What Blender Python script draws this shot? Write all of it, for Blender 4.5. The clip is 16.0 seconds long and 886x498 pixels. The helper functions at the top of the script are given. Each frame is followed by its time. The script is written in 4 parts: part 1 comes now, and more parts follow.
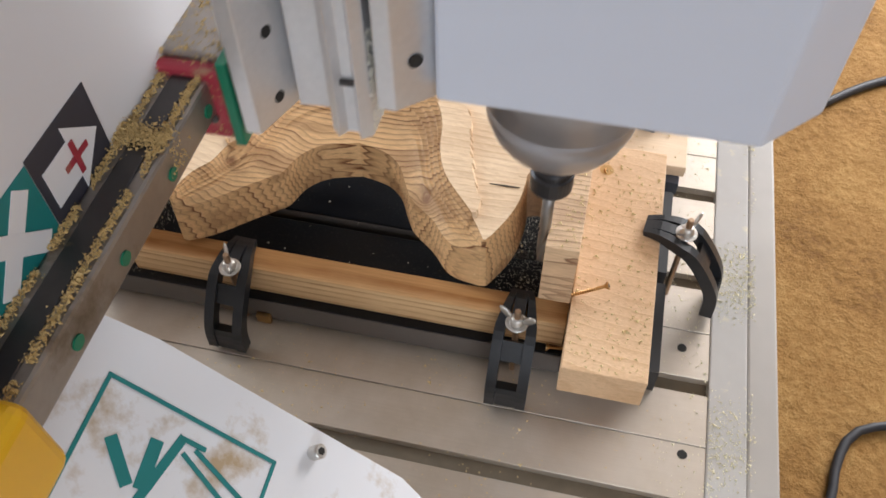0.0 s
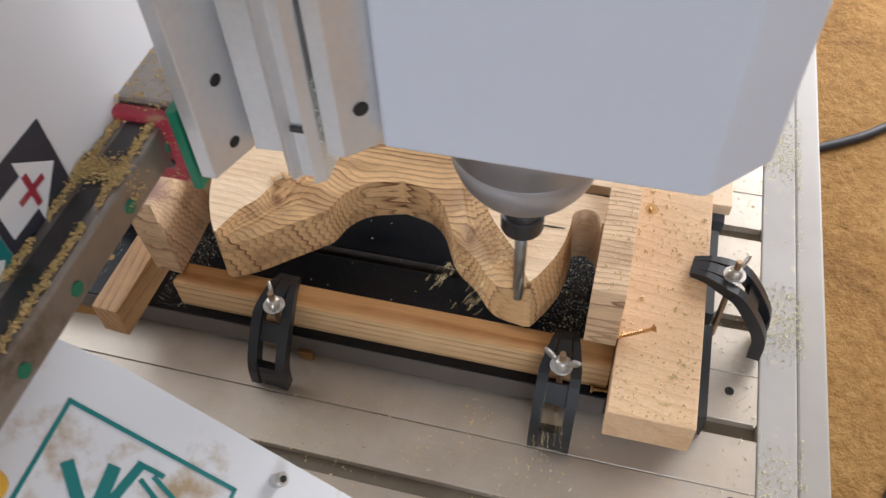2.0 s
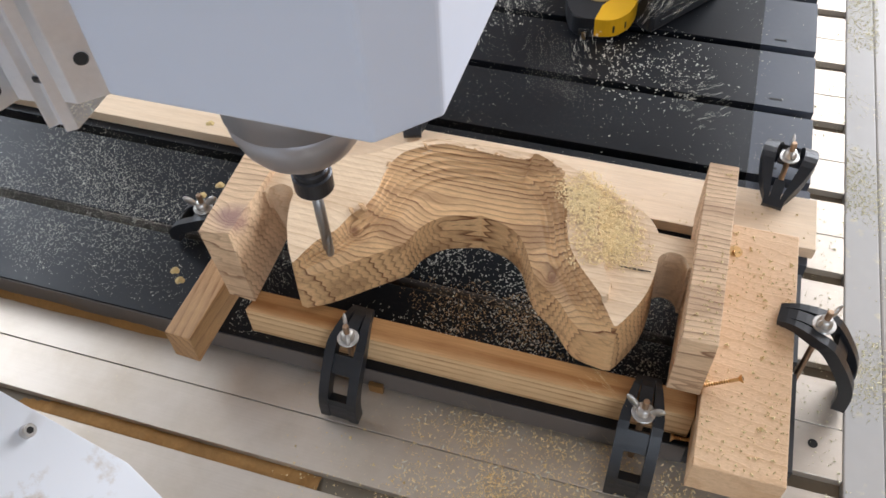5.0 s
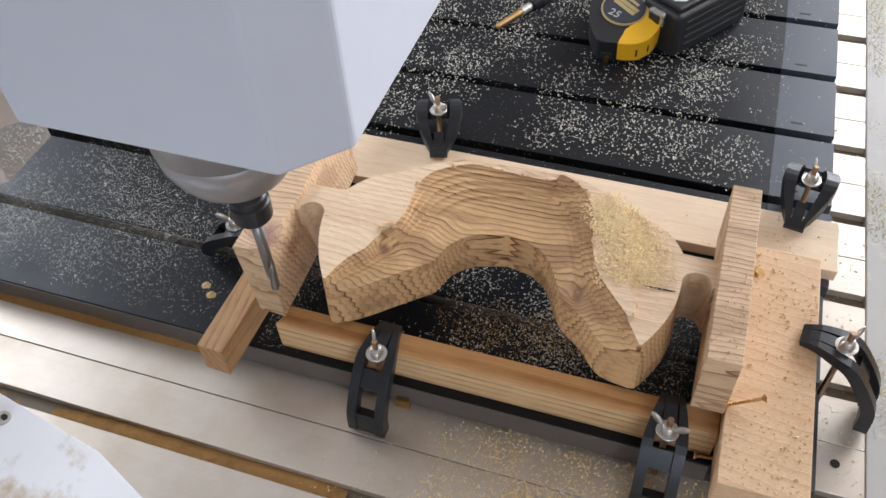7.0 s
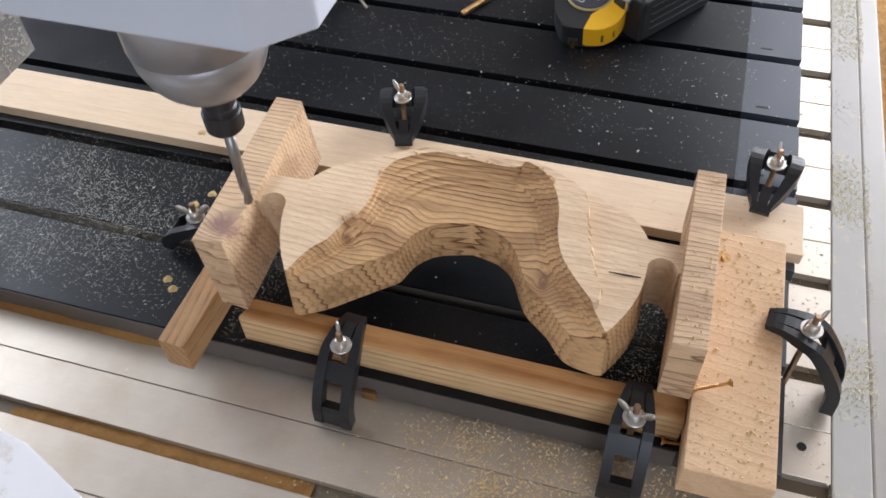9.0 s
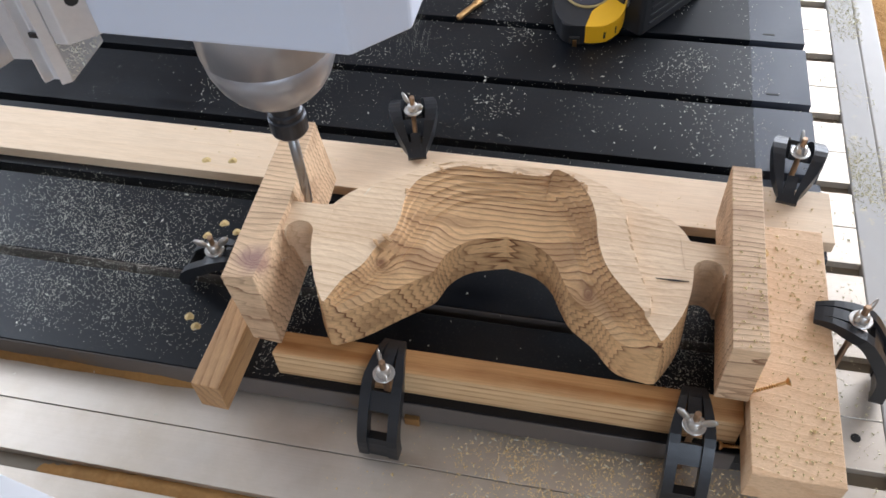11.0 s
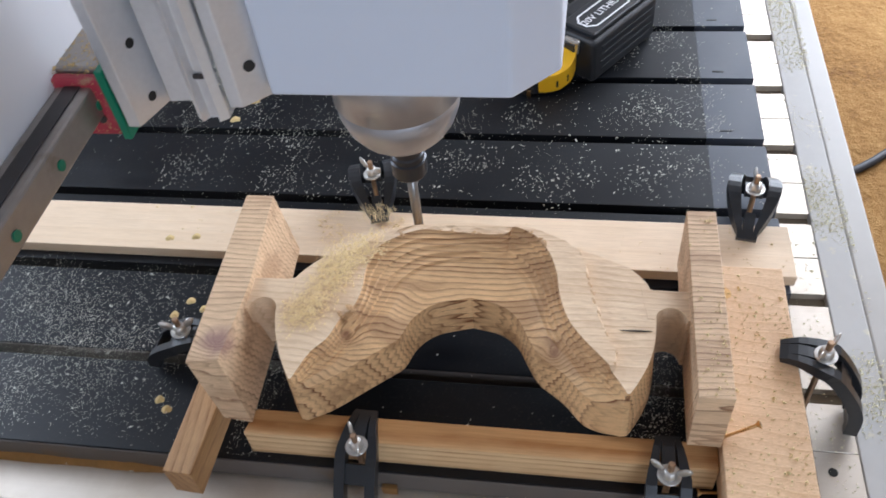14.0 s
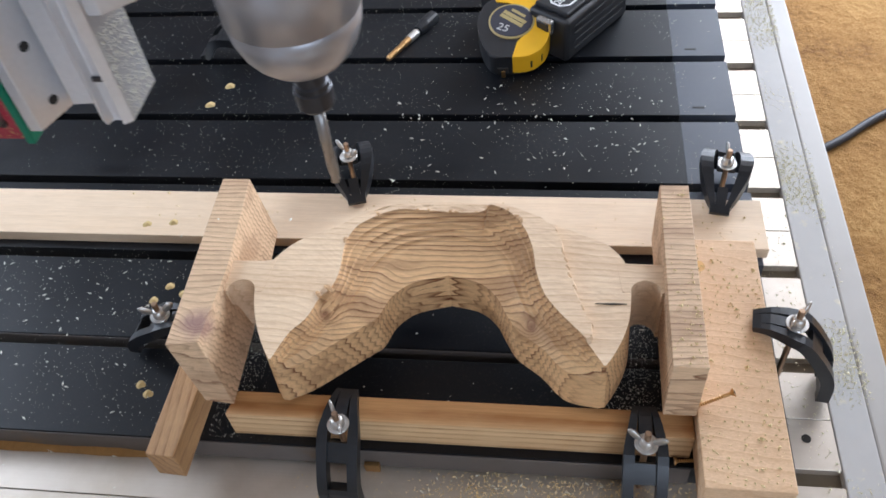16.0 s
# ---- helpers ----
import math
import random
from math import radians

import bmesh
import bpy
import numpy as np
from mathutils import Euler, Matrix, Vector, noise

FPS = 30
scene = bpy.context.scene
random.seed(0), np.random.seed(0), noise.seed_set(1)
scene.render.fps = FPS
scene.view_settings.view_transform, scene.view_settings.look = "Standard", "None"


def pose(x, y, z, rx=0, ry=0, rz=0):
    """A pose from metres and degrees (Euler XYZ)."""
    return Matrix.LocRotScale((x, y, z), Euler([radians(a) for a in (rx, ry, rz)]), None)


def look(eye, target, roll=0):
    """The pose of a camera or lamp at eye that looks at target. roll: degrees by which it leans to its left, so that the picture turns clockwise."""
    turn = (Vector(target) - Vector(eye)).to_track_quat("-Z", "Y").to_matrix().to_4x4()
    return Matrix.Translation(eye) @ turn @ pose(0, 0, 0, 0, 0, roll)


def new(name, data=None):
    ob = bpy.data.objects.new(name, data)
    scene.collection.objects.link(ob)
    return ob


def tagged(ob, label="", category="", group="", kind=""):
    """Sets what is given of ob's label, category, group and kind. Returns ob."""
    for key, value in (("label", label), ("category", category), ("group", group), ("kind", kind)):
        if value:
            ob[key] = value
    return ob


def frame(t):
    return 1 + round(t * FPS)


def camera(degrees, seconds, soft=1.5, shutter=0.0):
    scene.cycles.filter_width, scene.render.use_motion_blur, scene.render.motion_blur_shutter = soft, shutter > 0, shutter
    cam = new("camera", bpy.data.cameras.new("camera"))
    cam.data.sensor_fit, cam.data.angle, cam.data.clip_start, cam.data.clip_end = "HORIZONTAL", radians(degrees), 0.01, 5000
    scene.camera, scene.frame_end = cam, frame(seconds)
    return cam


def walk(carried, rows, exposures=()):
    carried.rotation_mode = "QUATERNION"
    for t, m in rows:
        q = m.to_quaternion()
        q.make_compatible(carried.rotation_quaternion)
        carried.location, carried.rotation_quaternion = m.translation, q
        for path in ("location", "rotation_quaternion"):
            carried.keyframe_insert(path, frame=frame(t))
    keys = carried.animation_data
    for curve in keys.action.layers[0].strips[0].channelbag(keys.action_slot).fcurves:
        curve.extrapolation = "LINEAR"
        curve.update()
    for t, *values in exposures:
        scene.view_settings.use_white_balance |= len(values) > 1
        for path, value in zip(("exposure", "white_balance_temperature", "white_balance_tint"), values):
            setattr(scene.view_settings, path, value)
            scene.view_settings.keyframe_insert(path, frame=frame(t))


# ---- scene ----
# Bed coordinates: x along the slots, y away from the operator, z up from the aluminium bed.
PATH = [
    (0, (-0.0194, -0.4348, 0.8668), (-0.2975, 0.7399, -0.7279), -0.83),
    (0.5, (-0.0292, -0.4251, 0.8690), (-0.3300, 0.7615, -0.7126), -1.34),
    (1, (-0.0413, -0.4189, 0.8771), (-0.3634, 0.7657, -0.7018), -2.00),
    (1.5, (-0.0394, -0.4222, 0.8755), (-0.3816, 0.7732, -0.6910), -2.55),
    (2, (-0.0374, -0.4214, 0.8760), (-0.3967, 0.7777, -0.6838), -3.03),
    (2.5, (-0.0455, -0.4178, 0.8810), (-0.4107, 0.7836, -0.6757), -2.99),
    (3, (-0.0562, -0.4148, 0.8839), (-0.4408, 0.7876, -0.6674), -3.34),
    (3.5, (-0.0708, -0.4125, 0.8847), (-0.4727, 0.7895, -0.6625), -3.59),
    (4, (-0.0813, -0.4080, 0.8826), (-0.4955, 0.7914, -0.6634), -3.73),
    (4.5, (-0.0916, -0.4011, 0.8821), (-0.5140, 0.7949, -0.6643), -3.67),
    (7, (-0.1115, -0.4202, 0.9002), (-0.5811, 0.7991, -0.6139), -3.93),
    (7.5, (-0.1107, -0.4234, 0.8997), (-0.5846, 0.7998, -0.6100), -4.08),
    (8, (-0.1126, -0.4241, 0.8990), (-0.5800, 0.8004, -0.6117), -3.66),
    (8.5, (-0.1132, -0.4246, 0.8997), (-0.5646, 0.7971, -0.6181), -3.37),
    (9, (-0.0997, -0.4092, 0.8890), (-0.5127, 0.8095, -0.6421), -3.04),
    (9.5, (-0.1230, -0.3918, 0.8871), (-0.4904, 0.8254, -0.6568), -2.93),
    (12, (-0.1945, -0.3912, 0.8894), (-0.5251, 0.8472, -0.6459), -5.31),
    (12.5, (-0.1927, -0.3845, 0.8933), (-0.5247, 0.8696, -0.6289), -5.67),
    (13, (-0.1878, -0.3848, 0.8964), (-0.5185, 0.8857, -0.6124), -6.26),
    (13.5, (-0.1842, -0.3844, 0.8973), (-0.5072, 0.9000, -0.6014), -6.92),
    (14, (-0.1596, -0.3641, 0.9088), (-0.4701, 0.9360, -0.5789), -7.59),
    (14.5, (-0.1379, -0.3546, 0.9124), (-0.4356, 0.9561, -0.5686), -7.99),
    (15, (-0.1384, -0.3620, 0.9184), (-0.4298, 0.9489, -0.5637), -8.10),
    (15.5, (-0.1448, -0.3708, 0.9151), (-0.4237, 0.9324, -0.5762), -7.88),
    (16, (-0.1528, -0.3763, 0.9074), (-0.4190, 0.9066, -0.6038), -7.50),
]
cam = camera(55.9, 16.0, soft=1.6, shutter=0.5)
walk(cam, [(t, look(eye, target, roll)) for t, eye, target, roll in PATH],
     exposures=[(0.0, 0.05, 6880, 14), (4.5, -0.04, 6480, 13), (9.0, -0.04, 6430, 14), (12.0, -0.04, 6100, 13), (16.0, 0.02, 6020, 13)])

# ---- world and light ----
world = bpy.data.worlds.new("sky")
scene.world = world
world.use_nodes = True
sky = world.node_tree.nodes.new("ShaderNodeTexSky")
sky.sky_type, sky.sun_disc = "NISHITA", False
sky.sun_elevation, sky.sun_rotation = radians(38), radians(60)
back = world.node_tree.nodes["Background"]
back.inputs[1].default_value = 0.12
world.node_tree.links.new(sky.outputs[0], back.inputs[0])


def area_lamp(name, m, sx, sy, watts, colour):
    data = bpy.data.lights.new(name, "AREA")
    data.shape, data.size, data.size_y, data.energy, data.color = "RECTANGLE", sx, sy, watts, colour
    ob = new(name, data)
    ob.matrix_world = m
    return ob


# daylight through two assumed openings of the workshop, at the back and left
area_lamp("doorway_daylight", look((1.9, 3.6, 1.35), (0.0, 0.4, 0.0)), 2.6, 2.2, 246, (0.90, 0.95, 1.0))
area_lamp("window_daylight", look((-3.4, 1.0, 1.6), (-0.2, 0.2, 0.1)), 1.8, 1.4, 84, (0.82, 0.91, 1.0))
# added fill that brightens faces turned to the front; no such source is known
area_lamp("front_fill", look((1.2, -2.9, 1.7), (-0.2, 0.2, 0.1)), 1.8, 1.2, 44, (0.78, 0.89, 1.0))


# ---- materials ----
class Nodes:
    def __init__(self, name, rough=0.5, metal=0.0, coord="Object"):
        self.m = bpy.data.materials.new(name)
        self.m.use_nodes = True
        self.t = self.m.node_tree
        self.p = self.t.nodes["Principled BSDF"]
        self.p.inputs["Roughness"].default_value = rough
        self.p.inputs["Metallic"].default_value = metal
        self.pos = self.t.nodes.new("ShaderNodeTexCoord").outputs[coord]

    def put(self, socket, value):
        if hasattr(value, "is_output"):
            self.t.links.new(value, socket)
        else:
            socket.default_value = value

    def math(self, op, a, b=0.0, c=0.0):
        n = self.t.nodes.new("ShaderNodeMath")
        n.operation = op
        for s, v in zip(n.inputs, (a, b, c)):
            self.put(s, v)
        return n.outputs[0]

    def vec(self, op, a, b=(0, 0, 0)):
        n = self.t.nodes.new("ShaderNodeVectorMath")
        n.operation = op
        self.put(n.inputs[0], a)
        self.put(n.inputs[1], b)
        return n.outputs["Value"] if op in ("DOT_PRODUCT", "LENGTH") else n.outputs[0]

    def noise(self, vector, scale, detail=4.0, rough=0.55):
        n = self.t.nodes.new("ShaderNodeTexNoise")
        self.put(n.inputs["Vector"], vector)
        n.inputs["Scale"].default_value, n.inputs["Detail"].default_value, n.inputs["Roughness"].default_value = scale, detail, rough
        return n.outputs["Fac"]

    def ramp(self, fac, *stops):
        n = self.t.nodes.new("ShaderNodeValToRGB")
        self.put(n.inputs[0], fac)
        e = n.color_ramp.elements
        while len(e) < len(stops):
            e.new(0.5)
        for el, (at, c) in zip(e, stops):
            el.position, el.color = at, (*c, 1) if isinstance(c, tuple) else (c, c, c, 1)
        return n.outputs[0]

    def mix(self, fac, a, b, how="MIX"):
        n = self.t.nodes.new("ShaderNodeMix")
        n.data_type, n.blend_type = "RGBA", how
        self.put(n.inputs[0], fac)
        for s, v in ((n.inputs[6], a), (n.inputs[7], b)):
            self.put(s, (*v, 1) if isinstance(v, tuple) else v)
        return n.outputs[2]

    def bump(self, height, strength, distance=0.001):
        n = self.t.nodes.new("ShaderNodeBump")
        n.inputs["Strength"].default_value, n.inputs["Distance"].default_value = strength, distance
        self.put(n.inputs["Height"], height)
        self.t.links.new(n.outputs[0], self.p.inputs["Normal"])

    def colour(self, c):
        self.put(self.p.inputs["Base Color"], (*c, 1) if isinstance(c, tuple) else c)

    def rough(self, r):
        self.put(self.p.inputs["Roughness"], r)


def plain(name, colour, rough, metal=0.0, spread=0.12, scale=60.0, bump=0.0, coord="Object", dirt=None, dirt_scale=12.0, dirt_at=0.62):
    """A painted, moulded or metal surface: mottled at two scales, with some dirt."""
    n = Nodes(name, rough, metal, coord)
    fine, wide = n.noise(n.pos, scale), n.noise(n.pos, scale * 0.14, 3)
    lo, hi = tuple(v * (1 - spread) for v in colour), tuple(min(1.0, v * (1 + spread)) for v in colour)
    c = n.mix(n.math("MULTIPLY_ADD", fine, 0.5, n.math("MULTIPLY", wide, 0.5)), lo, hi)
    if dirt:
        spots = n.ramp(n.noise(n.pos, dirt_scale, 8, 0.65), (dirt_at, 0.0), (min(0.99, dirt_at + 0.14), 1.0))
        c = n.mix(spots, c, dirt)
    n.colour(c)
    n.rough(n.math("MULTIPLY_ADD", wide, 0.25, rough - 0.12))
    if bump:
        n.bump(fine, bump)
    return n.m


def wood(name, pale, late, way, period, stretch, warp=0.012, chevron=0.0, rough=0.62, contrast=1.0, saw=0.25, orange_from=None):
    """Softwood: growth rings across the direction way, warped along the grain; chevron folds the rings from layer to layer in z."""
    n = Nodes(name, rough)
    drift = n.noise(n.vec("MULTIPLY", n.pos, stretch), 1.0, 3)
    c = n.math("ADD", n.vec("DOT_PRODUCT", n.pos, way), n.math("MULTIPLY", drift, warp))
    if chevron:
        sep = n.t.nodes.new("ShaderNodeSeparateXYZ")
        n.t.links.new(n.pos, sep.inputs[0])
        c = n.math("ADD", c, n.math("MULTIPLY", n.math("PINGPONG", sep.outputs[2], 0.0100), chevron))
        c = n.math("ADD", c, n.math("MULTIPLY", n.math("PINGPONG", sep.outputs[0], 0.137), 0.07))
    ring = n.math("FRACT", n.math("DIVIDE", c, period))
    line = n.ramp(ring, (0.0, 0.0), (0.45, 0.06), (0.68, 0.30), (0.84, 0.75), (0.93, 1.0), (1.0, 0.05))
    fibre = n.noise(n.vec("MULTIPLY", n.pos, tuple(v * 22 for v in stretch)), 1.0, 5, 0.6)
    strong = n.ramp(n.noise(n.vec("MULTIPLY", n.pos, (12, 30, 30)), 1.0, 4), (0.36, 0.22 * contrast), (0.64, 1.0 * contrast))
    amount = n.math("MULTIPLY", line, strong)
    body = n.mix(n.noise(n.pos, 9.0, 3), tuple(v * 0.9 for v in pale), tuple(min(1, v * 1.08) for v in pale))
    heart = n.ramp(n.noise(n.vec("MULTIPLY", n.pos, tuple(v * 0.9 for v in stretch)), 1.0, 2), (0.46, 0.0), (0.60, 0.38))
    body = n.mix(heart, body, tuple(0.55 * a + 0.45 * b for a, b in zip(pale, late)))
    # darker orange beyond this distance along way
    if orange_from:
        inside = n.math("MULTIPLY_ADD", drift, 0.006, n.vec("DOT_PRODUCT", n.pos, way))
        body = n.mix(n.ramp(n.math("SUBTRACT", inside, orange_from - 0.5), (0.497, 0.0), (0.503, 0.9)), body, (0.60, 0.30, 0.105))
    body = n.mix(amount, body, late)
    body = n.mix(n.ramp(fibre, (0.35, 0.28), (0.62, 0.0)), body, tuple(0.72 * v for v in late))
    n.colour(body)
    n.bump(n.math("ADD", fibre, n.math("MULTIPLY", line, 0.5)), saw)
    return n.m


def pine(name, pale, late, period, contrast, knot=None, saw=0.3):
    """Solid pine sawn from one beam: rings stand across y, wander, close round two buried knots, and end in a sharp dark line."""
    n = Nodes(name, 0.62)
    sep = n.t.nodes.new("ShaderNodeSeparateXYZ")
    n.t.links.new(n.pos, sep.inputs[0])
    x, y, z = sep.outputs
    c = n.math("ADD", y, n.math("ADD", n.math("MULTIPLY", z, 0.16), n.math("ADD", n.math("MULTIPLY", n.math("PINGPONG", z, 0.0058), 0.42), n.math("MULTIPLY", n.noise(n.vec("MULTIPLY", n.pos, (9, 9, 80)), 1.0, 1), 0.0035))))
    c = n.math("ADD", c, n.math("MULTIPLY", n.noise(n.vec("MULTIPLY", n.pos, (4, 7, 9)), 1.0, 2), 0.034))
    c = n.math("ADD", c, n.math("MULTIPLY", n.noise(n.vec("MULTIPLY", n.pos, (22, 40, 45)), 1.0, 3), 0.0045))
    spots = [(-0.405, 0.150, 0.168), (-0.176, 0.150, 0.160), (-0.330, 0.215, 0.140)] + ([knot] if knot else [])
    for spot in spots:
        k = n.vec("LENGTH", n.vec("SUBTRACT", n.pos, spot))
        c = n.math("ADD", c, n.math("MULTIPLY", n.math("POWER", 2.718, n.math("MULTIPLY", k, -62.0)), 0.034))
    turn = n.math("DIVIDE", c, period)
    ring, number = n.math("FRACT", turn), n.math("FLOOR", turn)
    white = n.t.nodes.new("ShaderNodeTexWhiteNoise")
    white.noise_dimensions = "1D"
    n.t.links.new(number, white.inputs["W"])
    line = n.ramp(ring, (0.0, 0.0), (0.40, 0.03), (0.66, 0.20), (0.80, 0.55), (0.90, 1.0), (0.965, 1.0), (1.0, 0.0))
    fibre = n.noise(n.vec("MULTIPLY", n.pos, (60, 420, 420)), 1.0, 4, 0.6)
    strong = n.ramp(n.noise(n.vec("MULTIPLY", n.pos, (10, 22, 26)), 1.0, 3), (0.34, 0.55 * contrast), (0.58, 1.0 * contrast))
    amount = n.math("MULTIPLY", line, n.math("MULTIPLY", strong, n.math("MULTIPLY_ADD", white.outputs["Value"], 0.62, 0.42)))
    warm = tuple(0.62 * a + 0.38 * b for a, b in zip(pale, late))
    body = n.mix(n.noise(n.pos, 9.0, 3), tuple(v * 0.92 for v in pale), tuple(min(1, v * 1.08) for v in pale))
    heart = n.ramp(n.noise(n.vec("MULTIPLY", n.pos, (5, 26, 30)), 1.0, 2), (0.48, 0.0), (0.60, 0.95 * contrast))
    body = n.mix(heart, body, warm)
    body = n.mix(n.math("MULTIPLY", white.outputs["Value"], 0.30 * contrast), body, warm)
    body = n.mix(amount, body, late)
    body = n.mix(n.ramp(fibre, (0.36, 0.20), (0.60, 0.0)), body, tuple(0.8 * v for v in late))
    for spot in spots:
        k = n.vec("LENGTH", n.vec("SUBTRACT", n.pos, spot))
        big = spot is knot
        near = n.ramp(n.math("MULTIPLY_ADD", n.noise(n.pos, 90.0, 4), 0.02 if big else 0.006, k), (0.018 if big else 0.006, 0.85), (0.034 if big else 0.012, 0.0))
        body = n.mix(near, body, (0.30, 0.16, 0.14) if big else (0.22, 0.09, 0.04))
    n.colour(body)
    n.bump(n.math("ADD", fibre, n.math("MULTIPLY", line, 0.5)), saw)
    return n.m


M = {}
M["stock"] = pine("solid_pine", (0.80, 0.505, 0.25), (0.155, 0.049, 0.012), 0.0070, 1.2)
# same wood as the stock; paler by milling and by top light in the colour
M["flange"] = pine("toplit_milled_pine", (0.87, 0.66, 0.445), (0.46, 0.25, 0.11), 0.0088, 0.5)
M["block"] = pine("sawn_pine", (0.82, 0.58, 0.36), (0.20, 0.075, 0.03), 0.0072, 0.9, knot=(-0.538, 0.118, 0.188), saw=0.5)
M["strip"] = wood("strip_pine", (0.86, 0.60, 0.33), (0.36, 0.135, 0.03), (0, 0.25, 1.0), 0.011, (1.2, 40, 40), 0.006, 0, contrast=1.0, saw=0.15, orange_from=0.1045)
M["board"] = wood("board_pine", (0.82, 0.56, 0.34), (0.56, 0.30, 0.13), (0.12, 1, 0.15), 0.013, (9, 22, 20), 0.03, 0, contrast=0.5, saw=0.35)
M["rear"] = wood("planed_pine", (0.85, 0.66, 0.47), (0.74, 0.53, 0.33), (0, 1, 0.3), 0.021, (1.6, 26, 26), 0.02, 0, contrast=0.4, saw=0.1)
M["spacer"] = wood("spacer_pine", (0.60, 0.355, 0.165), (0.24, 0.10, 0.035), (1, 0.05, 0.5), 0.010, (40, 3, 30), 0.01, 0.3, contrast=0.8)
M["dust"] = plain("sawdust", (0.86, 0.63, 0.34), 0.9, spread=0.3, scale=300)
M["pale_dust"] = plain("pale_chips", (0.86, 0.80, 0.68), 0.9, spread=0.3, scale=300)
M["edge_dust"] = plain("bright_sawdust", (1.0, 0.87, 0.62), 0.9, spread=0.2, scale=300)
M["flange_dust"] = plain("fresh_sawdust", (0.95, 0.73, 0.41), 0.9, spread=0.1, scale=300)
# fresh sawdust as it looks under the arch, shade put into the colour
M["shaded_dust"] = plain("shaded_chips", (0.58, 0.38, 0.20), 0.9, spread=0.4, scale=300)
M["clump"] = plain("caked_sawdust", (0.56, 0.39, 0.17), 0.95, spread=0.45, scale=240, bump=0.6)
M["crumb"] = plain("pressed_sawdust", (0.60, 0.44, 0.20), 0.95, spread=0.5, scale=420, bump=0.9)
M["black"] = plain("black_plastic", (0.018, 0.019, 0.022), 0.45, spread=0.35, scale=90, bump=0.08)
M["nylon"] = plain("black_nylon", (0.016, 0.0175, 0.021), 0.34, spread=0.3, scale=200, bump=0.15)
M["cover"] = plain("painted_steel_cover", (0.65, 0.70, 0.80), 0.42, spread=0.03, scale=25)
M["panel"] = plain("white_panel", (0.74, 0.725, 0.74), 0.5, spread=0.03, scale=14)
M["steel"] = plain("bright_steel", (0.74, 0.74, 0.75), 0.36, 0.65, spread=0.15, scale=160, bump=0.05, dirt=(0.3, 0.24, 0.16), dirt_at=0.72)
M["zinc"] = plain("zinc_plate", (0.62, 0.60, 0.57), 0.36, 0.9, spread=0.3, scale=220, bump=0.08)
M["copper"] = plain("coppered_steel", (0.45, 0.31, 0.21), 0.38, 1.0, spread=0.25, scale=300)
M["screw"] = plain("yellow_zinc_screw", (0.55, 0.33, 0.14), 0.38, 1.0, spread=0.3, scale=300)
M["dark_steel"] = plain("dark_steel", (0.075, 0.07, 0.07), 0.38, 0.8, spread=0.3, scale=80, dirt=(0.28, 0.2, 0.11), dirt_at=0.66)
M["hole"] = plain("dark_recess", (0.02, 0.018, 0.016), 0.8, spread=0.3)
M["teal"] = plain("teal_print", (0.0, 0.20, 0.20), 0.5, spread=0.1, scale=30)
M["ink"] = plain("dark_print", (0.035, 0.035, 0.05), 0.5, spread=0.1, scale=30)
M["white_print"] = plain("white_print", (0.80, 0.79, 0.80), 0.5, spread=0.04, scale=30)
M["red"] = plain("red_plastic", (0.36, 0.03, 0.05), 0.5, spread=0.3, scale=80, dirt=(0.35, 0.25, 0.14), dirt_at=0.56, dirt_scale=40)
M["green"] = plain("green_plastic", (0.0, 0.17, 0.09), 0.45, spread=0.2, scale=60)
M["yellow"] = plain("yellow_plastic", (0.82, 0.45, 0.012), 0.4, spread=0.1, scale=30)
M["sign"] = plain("white_sign_plate", (0.76, 0.77, 0.80), 0.45, spread=0.04, scale=20, dirt=(0.46, 0.34, 0.21), dirt_scale=14, dirt_at=0.54)
M["chrome"] = plain("chromed_plastic", (0.55, 0.55, 0.53), 0.25, 0.9, spread=0.2, scale=90)
M["ivory"] = plain("printed_grey", (0.55, 0.56, 0.55), 0.5, spread=0.1)
M["gold_print"] = plain("gold_print", (0.42, 0.33, 0.14), 0.5, spread=0.1)
M["rail"] = plain("oily_rail_steel", (0.33, 0.30, 0.275), 0.38, 0.8, spread=0.25, scale=120, bump=0.05, dirt=(0.16, 0.12, 0.08), dirt_at=0.55)
M["slot"] = plain("dusty_slot", (0.20, 0.165, 0.12), 0.7, spread=0.4, scale=60)
M["edge"] = plain("dusty_white_edging", (0.50, 0.48, 0.455), 0.6, spread=0.1, scale=50, dirt=(0.76, 0.68, 0.46), dirt_scale=30, dirt_at=0.6)
M["lip"] = plain("pale_wooden_lip", (0.45, 0.42, 0.385), 0.45, spread=0.12, scale=30)
M["cable"] = plain("dark_rubber", (0.03, 0.03, 0.035), 0.55, spread=0.2)
M["wall"] = plain("whitewashed_wall", (0.46, 0.45, 0.44), 0.85, spread=0.06, scale=8, bump=0.2)


